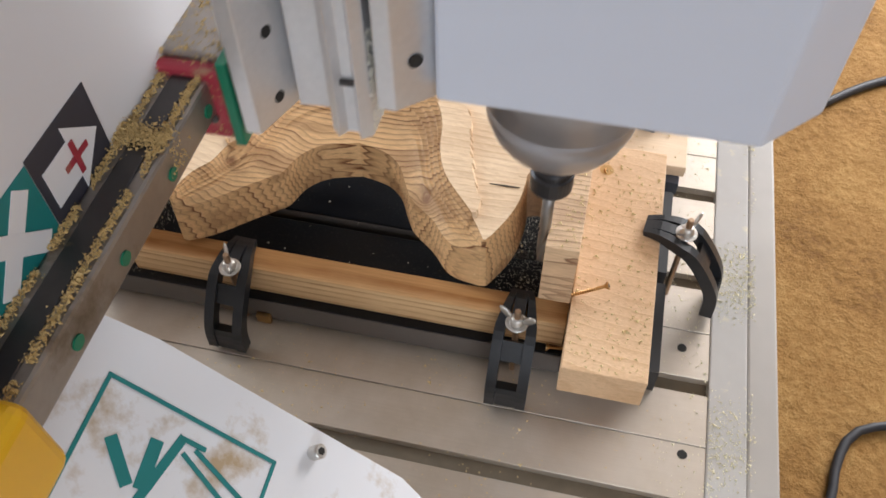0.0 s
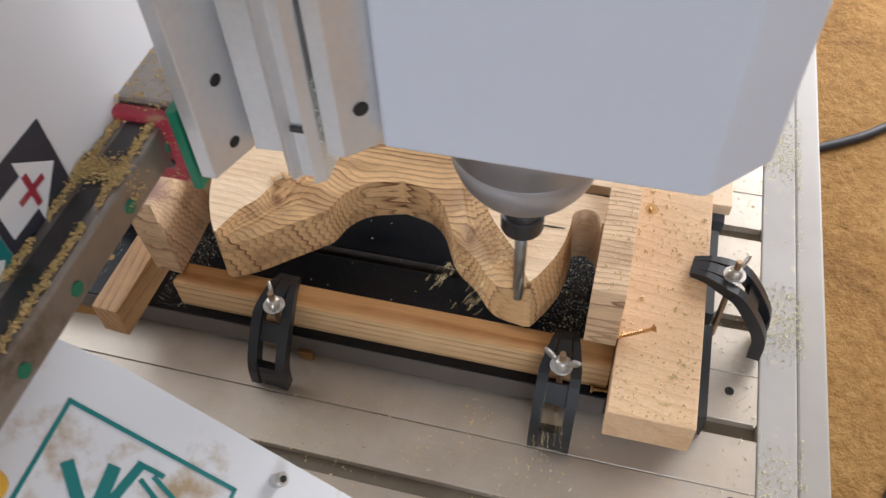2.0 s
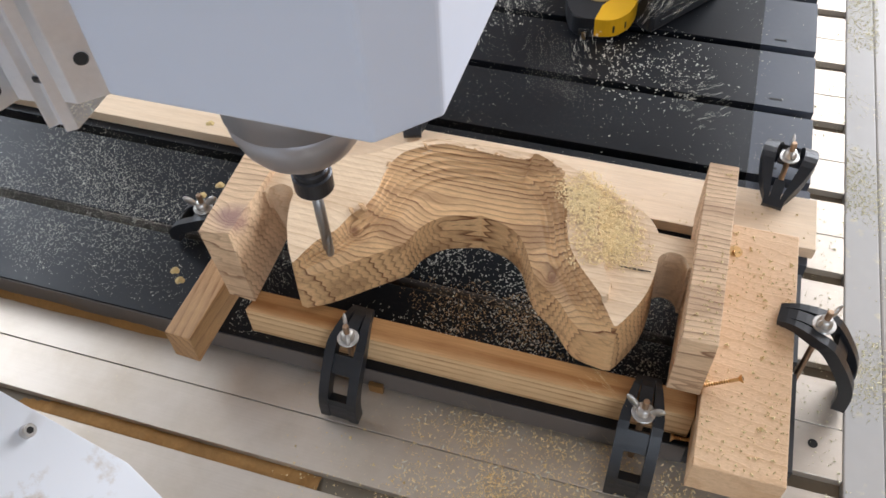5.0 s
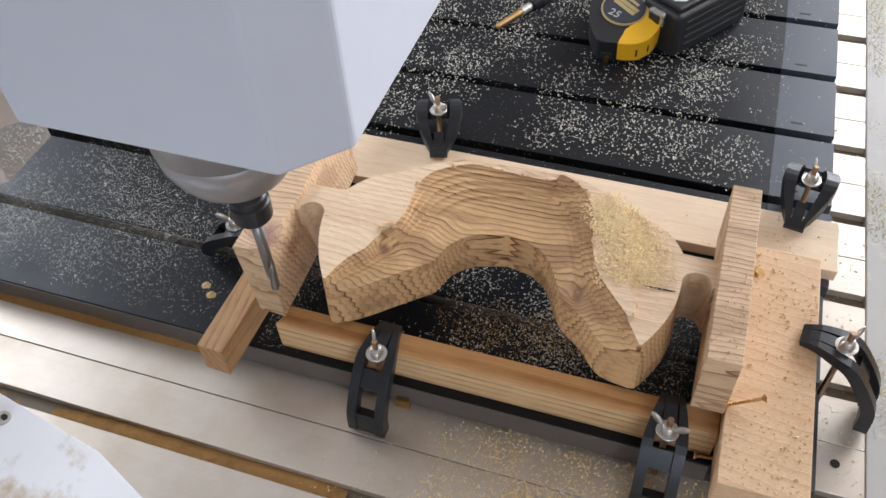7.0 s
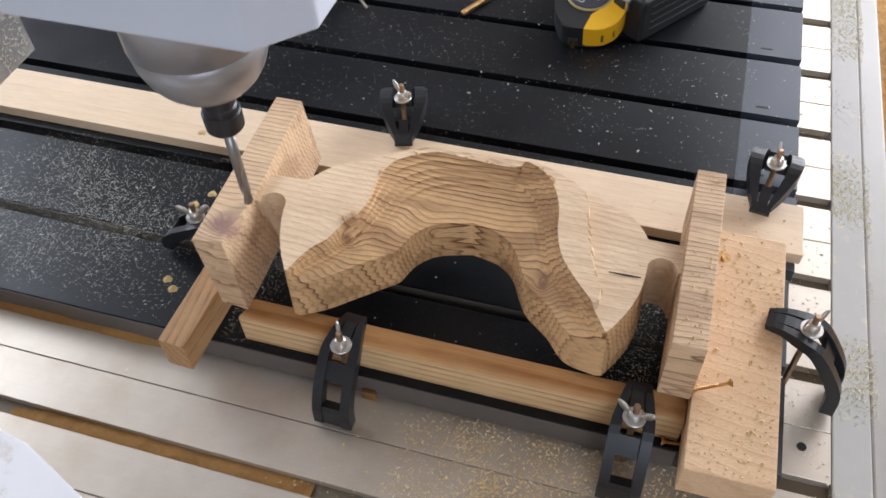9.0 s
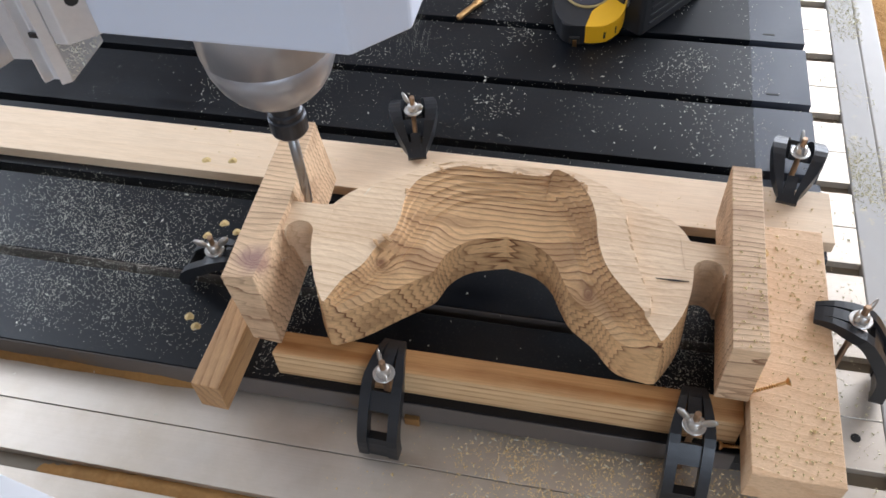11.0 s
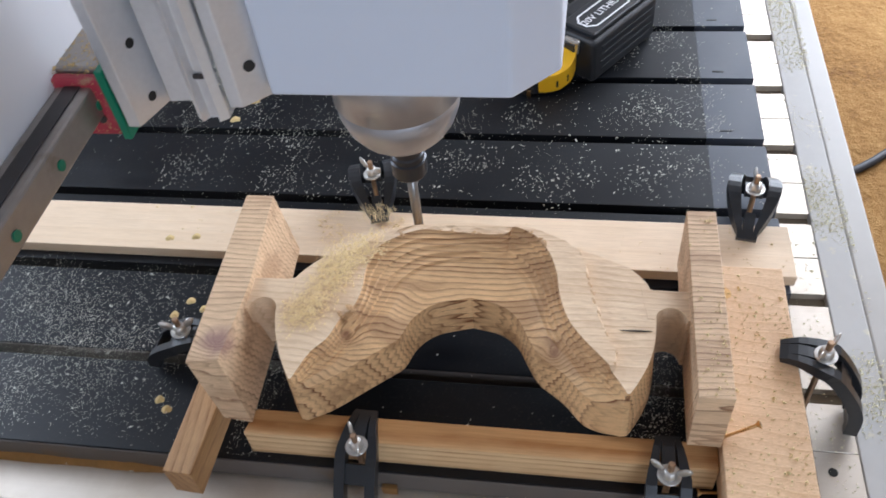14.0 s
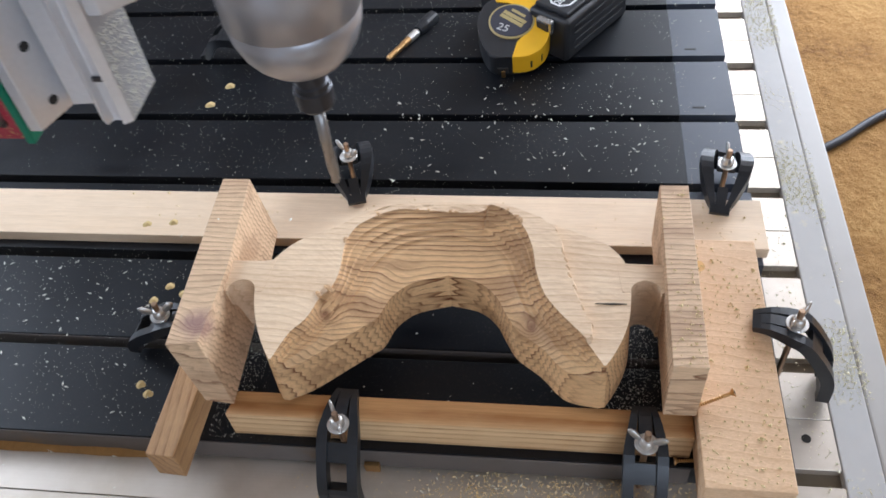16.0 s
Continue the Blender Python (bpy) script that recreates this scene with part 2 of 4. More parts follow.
def slat_material():
    """Black phenolic slats, scuffed along their length, with fine dust."""
    n = Nodes("black_phenolic_slat", 0.3)
    n.p.inputs["Specular IOR Level"].default_value = 0.29
    scuff = n.noise(n.vec("MULTIPLY", n.pos, (3, 60, 1)), 1.0, 6, 0.6)
    speck = n.ramp(n.noise(n.pos, 420.0, 2), (0.62, 0.0), (0.7, 1.0))
    haze = n.ramp(n.noise(n.pos, 5.0, 5), (0.4, 0.0), (0.7, 1.0))
    c = n.mix(n.math("MULTIPLY", scuff, 0.7), (0.0022, 0.003, 0.005), (0.009, 0.011, 0.015))
    c = n.mix(n.math("MULTIPLY", speck, n.math("MULTIPLY_ADD", haze, 0.12, 0.0)), c, (0.45, 0.40, 0.31))
    n.colour(c)
    n.rough(n.math("MULTIPLY_ADD", haze, 0.2, n.math("MULTIPLY_ADD", scuff, 0.25, 0.22)))
    n.bump(n.math("ADD", speck, scuff), 0.12)
    return n.m


def aluminium():
    """Milled aluminium planks, brushed along the slots, stained with coolant and dust."""
    n = Nodes("milled_aluminium", 0.5, 0.6)
    n.p.inputs["Specular IOR Level"].default_value = 0.15
    brush = n.noise(n.vec("MULTIPLY", n.pos, (4, 500, 50)), 1.0, 4, 0.6)
    stain = n.ramp(n.noise(n.pos, 7.0, 6, 0.62), (0.42, 0.0), (0.72, 1.0))
    speck = n.ramp(n.noise(n.pos, 260.0, 2), (0.66, 0.0), (0.72, 1.0))
    c = n.mix(brush, (0.61, 0.54, 0.465), (0.71, 0.635, 0.55))
    c = n.mix(n.math("MULTIPLY", stain, 0.5), c, (0.42, 0.33, 0.22))
    c = n.mix(n.math("MULTIPLY", speck, n.math("MULTIPLY", stain, 0.7)), c, (0.80, 0.70, 0.45))
    n.colour(c)
    n.rough(n.math("MULTIPLY_ADD", brush, 0.12, n.math("MULTIPLY_ADD", stain, 0.14, 0.33)))
    n.bump(brush, 0.06)
    return n.m


def floor_material():
    """A floor under trodden sawdust."""
    n = Nodes("sawdust_floor", 0.92)
    wide, fine = n.noise(n.pos, 3.2, 6, 0.65), n.noise(n.pos, 70.0, 6, 0.7)
    c = n.ramp(n.math("MULTIPLY_ADD", fine, 0.45, n.math("MULTIPLY", wide, 0.55)), (0.34, (0.19, 0.088, 0.020)), (0.48, (0.34, 0.172, 0.046)), (0.62, (0.45, 0.255, 0.082)))
    n.colour(c)
    n.bump(n.math("ADD", fine, n.math("MULTIPLY", n.noise(n.pos, 22.0, 4), 2.0)), 1.0, 0.006)
    return n.m


M["slat"], M["aluminium"], M["floor"] = slat_material(), aluminium(), floor_material()
# slat fronts: grey reflection of the bed put into the colour, with brown dust
M["slat_edge"] = plain("lit_edge_grey", (0.14, 0.122, 0.112), 0.42, 0.2, spread=0.25, scale=40, dirt=(0.20, 0.12, 0.05), dirt_scale=6, dirt_at=0.56)
M["slot_dust"] = plain("rusty_packed_sawdust", (0.36, 0.19, 0.062), 0.95, spread=0.5, scale=190, bump=0.7)
M["slat_end"] = plain("clean_phenolic", (0.050, 0.058, 0.078), 0.5, spread=0.2, scale=120)


# ---- mesh helpers ----
def mesh(name, verts, faces, material, smooth=False):
    me = bpy.data.meshes.new(name)
    me.from_pydata([tuple(v) for v in verts], [], [tuple(f) for f in faces])
    me.materials.append(material)
    if smooth:
        me.polygons.foreach_set("use_smooth", [True] * len(me.polygons))
    me.update()
    return me


def part(name, bm, material, parent=None, label="", smooth=False):
    """Links a bmesh as one mesh object, under a thing or a part."""
    me = bpy.data.meshes.new(name)
    bmesh.ops.recalc_face_normals(bm, faces=bm.faces)
    bm.to_mesh(me)
    bm.free()
    me.materials.append(material)
    if smooth:
        me.polygons.foreach_set("use_smooth", [True] * len(me.polygons))
    ob = new(name, me)
    ob.parent = parent
    if label:
        tagged(ob, label)
    return ob


def thing(name, label, category, group="", kind="", m=None):
    ob = tagged(new(name), label, category, group, kind)
    ob.empty_display_size = 0.02
    if m is not None:
        ob.matrix_world = m
    return ob


def box(x0, x1, y0, y1, z0, z1, bevel=0.0, bm=None, segments=2):
    bm2 = bmesh.new()
    bmesh.ops.create_cube(bm2, size=1.0, matrix=Matrix.Translation(((x0 + x1) / 2, (y0 + y1) / 2, (z0 + z1) / 2)) @ Matrix.Diagonal((x1 - x0, y1 - y0, z1 - z0, 1)))
    if bevel:
        bmesh.ops.bevel(bm2, geom=list(bm2.edges), offset=bevel, segments=segments, affect="EDGES", profile=0.5)
    return joined(bm, bm2) if bm else bm2


def joined(bm, *others):
    for o in others:
        me = bpy.data.meshes.new("joint")
        o.to_mesh(me)
        o.free()
        bm.from_mesh(me)
        bpy.data.meshes.remove(me)
    return bm


def turned(profile, n=32, axis=Matrix.Identity(4)):
    """A body of revolution about z, from (radius, height) pairs from bottom to top."""
    bm = bmesh.new()
    rings = []
    for r, z in profile:
        rings.append([bm.verts.new(axis @ Vector((r * math.cos(a), r * math.sin(a), z))) for a in [2 * math.pi * k / n for k in range(n)]])
    for a, b in zip(rings, rings[1:]):
        for k in range(n):
            bm.faces.new((a[k], a[(k + 1) % n], b[(k + 1) % n], b[k]))
    bm.faces.new(rings[0][::-1])
    bm.faces.new(rings[-1])
    return bm


def prism(outline, z0, z1, bevel=0.0):
    """An outline in x and y, drawn up from z0 to z1."""
    bm = bmesh.new()
    low = [bm.verts.new((x, y, z0)) for x, y in outline]
    top = [bm.verts.new((x, y, z1)) for x, y in outline]
    bm.faces.new(low[::-1])
    bm.faces.new(top)
    for k in range(len(low)):
        j = (k + 1) % len(low)
        bm.faces.new((low[k], low[j], top[j], top[k]))
    if bevel:
        bmesh.ops.bevel(bm, geom=[e for e in bm.edges], offset=bevel, segments=2, affect="EDGES", profile=0.5)
    return bm


def sweep(points, wide, thick, taper=1.0):
    """A bar of wide (across y) by thick, along points in x and z."""
    bm = bmesh.new()
    rows = []
    for k, (x, z) in enumerate(points):
        a, b = points[max(0, k - 1)], points[min(len(points) - 1, k + 1)]
        d = Vector((b[0] - a[0], b[1] - a[1])).normalized()
        wide_k = thick * min(1.0, taper + (1 - taper) * k / 4)
        nx, nz = -d.y * wide_k / 2, d.x * wide_k / 2
        rows.append([bm.verts.new((x + s * nx, w, z + s * nz)) for s, w in ((1, wide[0]), (1, wide[1]), (-1, wide[1]), (-1, wide[0]))])
    for a, b in zip(rows, rows[1:]):
        for k in range(4):
            bm.faces.new((a[k], a[(k + 1) % 4], b[(k + 1) % 4], b[k]))
    bm.faces.new(rows[0][::-1])
    bm.faces.new(rows[-1])
    return bm


def tube(points, r, n=8):
    bm = bmesh.new()
    rows = []
    pts = [Vector(p) for p in points]
    for k, p in enumerate(pts):
        d = (pts[min(len(pts) - 1, k + 1)] - pts[max(0, k - 1)]).normalized()
        q = d.to_track_quat("Z", "Y").to_matrix()
        rows.append([bm.verts.new(p + q @ Vector((r * math.cos(a), r * math.sin(a), 0))) for a in [2 * math.pi * j / n for j in range(n)]])
    for a, b in zip(rows, rows[1:]):
        for k in range(n):
            bm.faces.new((a[k], a[(k + 1) % n], b[(k + 1) % n], b[k]))
    bm.faces.new(rows[0][::-1])
    bm.faces.new(rows[-1])
    return bm


def curve(points, n):
    """n places evenly along a smooth line through the points."""
    p = np.array(points, float)
    ext = np.vstack([2 * p[0] - p[1], p, 2 * p[-1] - p[-2]])
    out = []
    for k in range(len(p) - 1):
        a, b, c, d = ext[k:k + 4]
        for t in np.linspace(0, 1, 24, endpoint=False):
            out.append(0.5 * (2 * b + (c - a) * t + (2 * a - 5 * b + 4 * c - d) * t ** 2 + (3 * b - a - 3 * c + d) * t ** 3))
    out = np.array(out + [p[-1]])
    s = np.r_[0, np.cumsum(np.hypot(*np.diff(out, axis=0).T))]
    at = np.linspace(0, s[-1], n)
    return np.stack([np.interp(at, s, out[:, k]) for k in range(out.shape[1])], 1)


def flakes(name, places, size, material, label, category="sawdust", lift=0.0):
    """Wood chips lying on a support: many tiny flat shards in one mesh."""
    rng = np.random.default_rng(len(name) * 7 + len(places))
    verts, faces = [], []
    for x, y, z in places:
        s = size * rng.lognormal(-0.1, 0.4)
        a = rng.uniform(0, 6.283)
        k = len(verts)
        for j in range(3):
            r = s * rng.uniform(0.5, 1.1)
            verts.append((x + r * math.cos(a + 2.1 * j), y + r * math.sin(a + 2.1 * j), z + lift + rng.uniform(0, 0.25) * s))
        verts.append((x, y, z + lift + s * rng.uniform(0.5, 0.9)))
        faces += [(k, k + 1, k + 3), (k + 1, k + 2, k + 3), (k + 2, k, k + 3), (k, k + 2, k + 1)]
    return tagged(new(name, mesh(name, verts, faces, material)), label, category, kind="stuff")


def scatter(n, x0, x1, y0, y1, z, seed, clump=0.0):
    """Places strewn over a rectangle, thicker here and there."""
    rng = np.random.default_rng(seed)
    out = []
    while len(out) < n:
        x, y = rng.uniform(x0, x1), rng.uniform(y0, y1)
        if noise.noise(Vector((x * 9, y * 9, seed * 1.7))) + rng.uniform(-0.6, 0.6) > clump:
            out.append((x, y, z))
    return out


# ---- the workshop ----
def room():
    floor = part("floor", box(-4, 4, -3.4, 4, -0.70, -0.62), M["floor"])
    tagged(floor, "workshop floor covered with brown trodden sawdust", "floor", kind="structure")
    # ceiling and walls are unseen, added to enclose the table and bounce light
    ceiling = part("ceiling", box(-4.1, 4.1, -3.5, 4.1, 2.4, 2.5), M["wall"])
    tagged(ceiling, "plain pale ceiling, unseen, added to close the workshop", "ceiling", kind="structure")
    # back wall with a wide doorway, side and front wall with an opening each, all assumed
    specs = {
        "wall_north": [(-4, 0.8, 4.0, 4.1, -0.62, 2.4), (3.6, 4, 4.0, 4.1, -0.62, 2.4), (0.8, 3.6, 4.0, 4.1, 2.15, 2.4)],
        "wall_east": [(4.0, 4.1, -3.4, 4.1, -0.62, 2.4)],
        "wall_west": [(-4.1, -4.0, -3.4, 0.0, -0.62, 2.4), (-4.1, -4.0, 2.0, 4.1, -0.62, 2.4), (-4.1, -4.0, 0, 2, -0.62, 0.8), (-4.1, -4.0, 0, 2, 2.3, 2.4)],
        "wall_south": [(-4.1, 0.2, -3.5, -3.4, -0.62, 2.4), (2.2, 4.1, -3.5, -3.4, -0.62, 2.4), (0.2, 2.2, -3.5, -3.4, -0.62, 1.0), (0.2, 2.2, -3.5, -3.4, 2.25, 2.4)],
    }
    for name, pieces in specs.items():
        bm = bmesh.new()
        for p in pieces:
            box(*p, bm=bm)
        tagged(part(name, bm, M["wall"]), "plain pale wall, unseen, added to close the workshop", "wall", kind="structure")
    ground = part("ground", box(-60, 60, -60, 60, -0.82, -0.72), M["floor"])
    tagged(ground, "brown ground outside the workshop", "ground", kind="structure")


room()

PITCH, SLAT0, SLATW, SLATZ = 0.1485, 0.0465, 0.1325, 0.041
X0, X1 = -1.7, 0.172


def machine_table():
    table = thing("machine_table", "milling machine table of slotted aluminium planks under black slats", "machine table")
    frame_bm = box(X0, 0.249, -0.42, 1.72, -0.30, -0.022)
    for x in (-1.6, 0.16):
        for y in (-0.36, 1.62):
            box(x - 0.05, x + 0.05, y - 0.05, y + 0.05, -0.62, -0.30, bm=frame_bm)
    part("frame", frame_bm, M["dark_steel"], table, "dark steel machine frame")
    # one half plank, used on both sides of each slot
    half = (PITCH - 0.0205) / 2 - 0.0006
    hm = bpy.data.meshes.new("half_plank")
    bm = box(X0, X1, 0, half, -0.0215, 0.0, 0.0005, segments=1)
    bm.to_mesh(hm)
    bm.free()
    hm.materials.append(M["aluminium"])
    bottom = bpy.data.meshes.new("slot_floor")
    bm = box(X0, X1, 0, 0.0205, -0.0215, -0.011)
    bm.to_mesh(bottom)
    bm.free()
    bottom.materials.append(M["slot"])
    for k in range(-3, 11):
        y = -0.003 + PITCH * k
        for name, me, at in (("plank", hm, y + 0.0006), ("slot_floor", bottom, y + half + 0.0006), ("plank", hm, y + half + 0.0211)):
            ob = new(name, me)
            ob.parent, ob.location = table, (0, at, 0)
    edge = part("edging", box(0.1724, 0.216, -0.42, 1.72, -0.021, 0.001, 0.002), M["edge"], table, "dusty white plastic edging")
    part("lip", box(0.2162, 0.251, -0.42, 1.72, -0.05, 0.0002, 0.003, segments=2), M["lip"], table, "worn pale outer lip")
    for x, y in ((0.147, -0.016), (0.14, 0.12)):
        part("bolt_hole", turned([(0.0055, 0.0002), (0.0055, 0.0006)], 16, Matrix.Translation((x, y, 0))), M["hole"], table)
    # slats with their clean end pieces, carried by a dark bearer
    long_bm = box(X0, 0.0322, 0, SLATW, 0.0195, SLATZ, 0.0008)
    end_bm = box(0.0322, 0.1155, 0.0003, SLATW - 0.0003, 0.0195, SLATZ + 0.0003)
    slot_bm = box(0.052, 0.070, 0.016, 0.0195, SLATZ + 0.0001, SLATZ + 0.0008, 0.0002, segments=1)
    bear_bm = box(X0, 0.105, 0.006, SLATW - 0.006, 0.0004, 0.0195)
    short_bm = box(0.0322, 0.1095, 0.0003, SLATW - 0.0003, 0.0004, SLATZ + 0.0002)
    # thin strip added on the slat fronts to carry that reflected grey
    edge_bm = box(X0, -0.0005, -0.0016, -0.0002, 0.0040, SLATZ - 0.0016, 0.0004, segments=1)
    sets = []
    for name, bm, mat in (("slat", long_bm, "slat"), ("slat_end", end_bm, "slat_end"), ("slot", slot_bm, "hole"), ("bearer", bear_bm, "black"), ("short_end", short_bm, "black"), ("slat_edge", edge_bm, "slat_edge")):
        me = bpy.data.meshes.new(name)
        bm.to_mesh(me)
        bm.free()
        me.materials.append(M[mat])
        sets.append((name, me))
    for k in range(11):
        for name, me in sets:
            if name in ("slat_edge", "short_end") and k > 1 or name in ("slat_end", "slot", "bearer") and k < 2:
                continue
            ob = new(name, me)
            ob.parent, ob.location = table, (0, SLAT0 + PITCH * k, 0)
            if k == 0:
                # the front slat is ripped narrower
                ob.location.y, ob.scale.y = (0.0546, 1.0) if name == "slat_edge" else (0.0548, (SLATW - 0.0083) / SLATW)
    for k in range(2):
        part("bearer", box(X0, 0.0318, SLAT0 + PITCH * k + 0.010, SLAT0 + PITCH * k + SLATW - 0.006, 0.0004, 0.0195), M["black"], table)
    # sawdust packed in the front slots
    for k in (-1, 0):
        y = -0.003 + PITCH * k + half + 0.0006
        bm = bmesh.new()
        n = 240
        rows = []
        for i in range(n):
            x = X0 + 0.02 + (0.80 if k < 0 else 1.0) * 1.62 * i / (n - 1) * (1.0 if k < 0 else 0.98)
            h = -0.0085 + 0.010 * noise.noise(Vector((x * 5.5, k, 3))) + 0.003 * noise.noise(Vector((x * 22, k, 3))) + 0.002 * noise.noise(Vector((x * 90, k, 5)))
            rows.append([bm.verts.new((x, y + w, h + d)) for w, d in ((0.0, -0.001), (0.006, 0.001), (0.014, 0.0005), (0.0203, -0.001))])
        for a, b in zip(rows, rows[1:]):
            for j in range(3):
                bm.faces.new((a[j], a[j + 1], b[j + 1], b[j]))
        tagged(part("slot_sawdust", bm, M["slot_dust"], smooth=True), "brown sawdust packed in a table slot", "sawdust", kind="stuff")


machine_table()


def edge_sawdust():
    """Brown dust packed along the foot of the front slat."""
    bm, rows = bmesh.new(), []
    for i in range(260):
        x = X0 + 0.01 + 1.10 * i / 259
        h = 0.011 + 0.004 * noise.noise(Vector((x * 14, 1, 8))) + 0.002 * noise.noise(Vector((x * 70, 2, 8)))
        h *= min(1.0, (259 - i) / 22 + 0.05)
        rows.append([bm.verts.new((x, 0.0552 - w * (0.6 + 0.4 * h / 0.011), max(0.0003, h * f))) for w, f in ((0.0, 1.0), (0.003, 0.8), (0.006, 0.4), (0.009, 0.03))])
    for a, b in zip(rows, rows[1:]):
        for j in range(3):
            bm.faces.new((a[j], a[j + 1], b[j + 1], b[j]))
    tagged(part("edge_sawdust", bm, M["slot_dust"], smooth=True), "rusty brown sawdust packed along the front slat", "sawdust", kind="stuff")


edge_sawdust()

# ---- clamped timber ----
CX = -0.275


def timber():
    tagged(part("rear_board", box(-1.35, 0.121, 0.357, 0.445, SLATZ, 0.0585, 0.0012), M["rear"]), "pale planed pine board lying along the slats", "board")
    tagged(part("side_board", box(0.0, 0.089, 0.001, 0.329, 0.0585, 0.107, 0.0012), M["board"]), "reddish pine board bridging slats and rear board", "board")
    tagged(part("side_packing", box(0.006, 0.083, 0.064, 0.20, SLATZ, 0.0585, 0.001), M["black"]), "black packing plate beneath the pine board", "packing")
    # front strip with a bevelled left end
    out = [(-0.522, 0.066), (-0.001, 0.066), (-0.001, 0.097), (-0.515, 0.097)]
    tagged(part("front_strip", prism(out, SLATZ, 0.086, 0.001), M["strip"]), "honey-coloured pine strip clamped along the front slat", "strip")
    out = [(-0.598, 0.010), (-0.564, 0.008), (-0.556, 0.33), (-0.590, 0.33)]
    tagged(part("spacer_bar", prism(out, SLATZ, 0.0895, 0.0012), M["spacer"]), "brown pine bar under the workpiece end block", "bar")


timber()


FLANGE = []


def workpiece():
    """A laminated pine blank, carved to a bowl-shaped arch that hangs on two end blocks by short tabs."""
    root = thing("carved_workpiece", "half-carved laminated pine blank with a stepped arch-shaped hollow", "workpiece")
    N = 181
    low_top, high_top, zb = 0.1800, 0.1862, 0.096
    ledge, foot_top = 0.1635, 0.1555

    def both(left, right):
        """One line from the left tip over the back to the right tip, from the middle outwards on either side."""
        a, b = curve([(-x, y) for x, y in left], (N + 1) // 2)[::-1], curve(right, (N + 1) // 2)
        return np.vstack([a[:-1], b]) + (CX, 0)

    outer = both([(0, 0.316), (0.072, 0.310), (0.111, 0.293), (0.141, 0.270), (0.179, 0.249), (0.203, 0.219), (0.2135, 0.190), (0.2140, 0.172), (0.208, 0.147), (0.198, 0.121), (0.186, 0.098), (0.176, 0.083)],
                 [(0, 0.316), (0.055, 0.310), (0.107, 0.288), (0.159, 0.265), (0.184, 0.250), (0.201, 0.224), (0.2045, 0.190), (0.202, 0.155), (0.195, 0.129), (0.184, 0.105), (0.1765, 0.0925)])
    rim = both([(0, 0.299), (0.040, 0.302), (0.072, 0.301), (0.106, 0.281), (0.118, 0.263), (0.1225, 0.240), (0.1215, 0.207), (0.126, 0.182), (0.137, 0.165), (0.146, 0.138), (0.160, 0.119), (0.167, 0.102), (0.1735, 0.0825)],
               [(0, 0.299), (0.030, 0.300), (0.046, 0.307), (0.070, 0.294), (0.087, 0.270), (0.097, 0.241), (0.102, 0.208), (0.112, 0.177), (0.127, 0.154), (0.157, 0.119), (0.174, 0.092)])
    foot = both([(0, 0.222), (0.040, 0.209), (0.062, 0.188), (0.073, 0.160), (0.084, 0.149), (0.110, 0.127), (0.144, 0.098), (0.1715, 0.0820)],
                [(0, 0.222), (0.034, 0.214), (0.056, 0.196), (0.070, 0.170), (0.084, 0.148), (0.111, 0.126), (0.137, 0.099), (0.1715, 0.0910)])
    share = np.array([0.60 - 0.30 * min(1.0, abs(p[0] - CX) / 0.13) for p in rim])[:, None]
    middle = foot * (1 - share) + rim * share
    # the right-hand top keeps one cutter pass more, out to a curved step
    raised = np.array([p[0] - CX > 0.040 and p[1] > 0.120 for p in rim])
    zt = np.where(raised, high_top, low_top)
    # profile of the hollow: risers and treads from the rim to a ledge, then a smooth cove and the plumb foot
    rows, terraces = [], 5

    def at(u, v):
        return np.c_[rim * (1 - u) + middle * u, zt * (1 - v) + ledge * v]

    for k in range(terraces):
        a, b = k / terraces, (k + 1) / terraces
        rows.append(at(a, a))
        rows.append(at(a + 0.05 / terraces, a * 0.55 + b * 0.45))
        rows.append(at(a + 0.16 / terraces, a * 0.20 + b * 0.80))
        rows.append(at(a + 0.45 / terraces, a * 0.06 + b * 0.94))
    for u, v in ((0.0, 0.0), (0.25, 0.34), (0.55, 0.66), (0.82, 0.88), (1.0, 1.0)):
        rows.append(np.c_[middle * (1 - u) + foot * u, np.full(N, ledge * (1 - v) + foot_top * v)])
    for z in (0.1535, 0.140, 0.118, zb):
        rows.append(np.c_[foot, np.full(N, z)])
    for r in range(1, len(rows) - 1):
        for j in range(2, N - 2):
            x, y, z = rows[r][j]
            rows[r][j, 1] += 0.0010 * noise.noise(Vector((x * 60, r * 0.9, 7)))
            rows[r][j, 2] += (0.0007 if r < terraces * 4 else 0.0) * noise.noise(Vector((x * 38, y * 38, r * 0.5)))
    verts = np.vstack(rows)
    faces = [(r * N + j, r * N + j + 1, (r + 1) * N + j + 1, (r + 1) * N + j) for r in range(len(rows) - 1) for j in range(N - 1)]
    # outer wall with a slight draft, underside and tips
    k = len(verts)
    low = outer.copy()
    for p in low:
        p[0] += 0.004 * max(-1.0, min(1.0, (p[0] - CX) / 0.2)) ** 3
    outer_top, outer_low = np.c_[outer, np.full(N, low_top)], np.c_[low, np.full(N, zb)]
    verts = np.vstack([verts, outer_top, outer_low])
    last = (len(rows) - 1) * N
    for j in range(N - 1):
        faces.append((k + j + 1, k + j, k + N + j, k + N + j + 1))
        faces.append((k + N + j, last + j, last + j + 1, k + N + j + 1))
    faces.append([r * N for r in range(len(rows))] + [k + N, k])
    faces.append(([r * N + N - 1 for r in range(len(rows))] + [k + 2 * N - 1, k + N - 1])[::-1])
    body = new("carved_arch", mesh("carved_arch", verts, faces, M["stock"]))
    body.parent = root
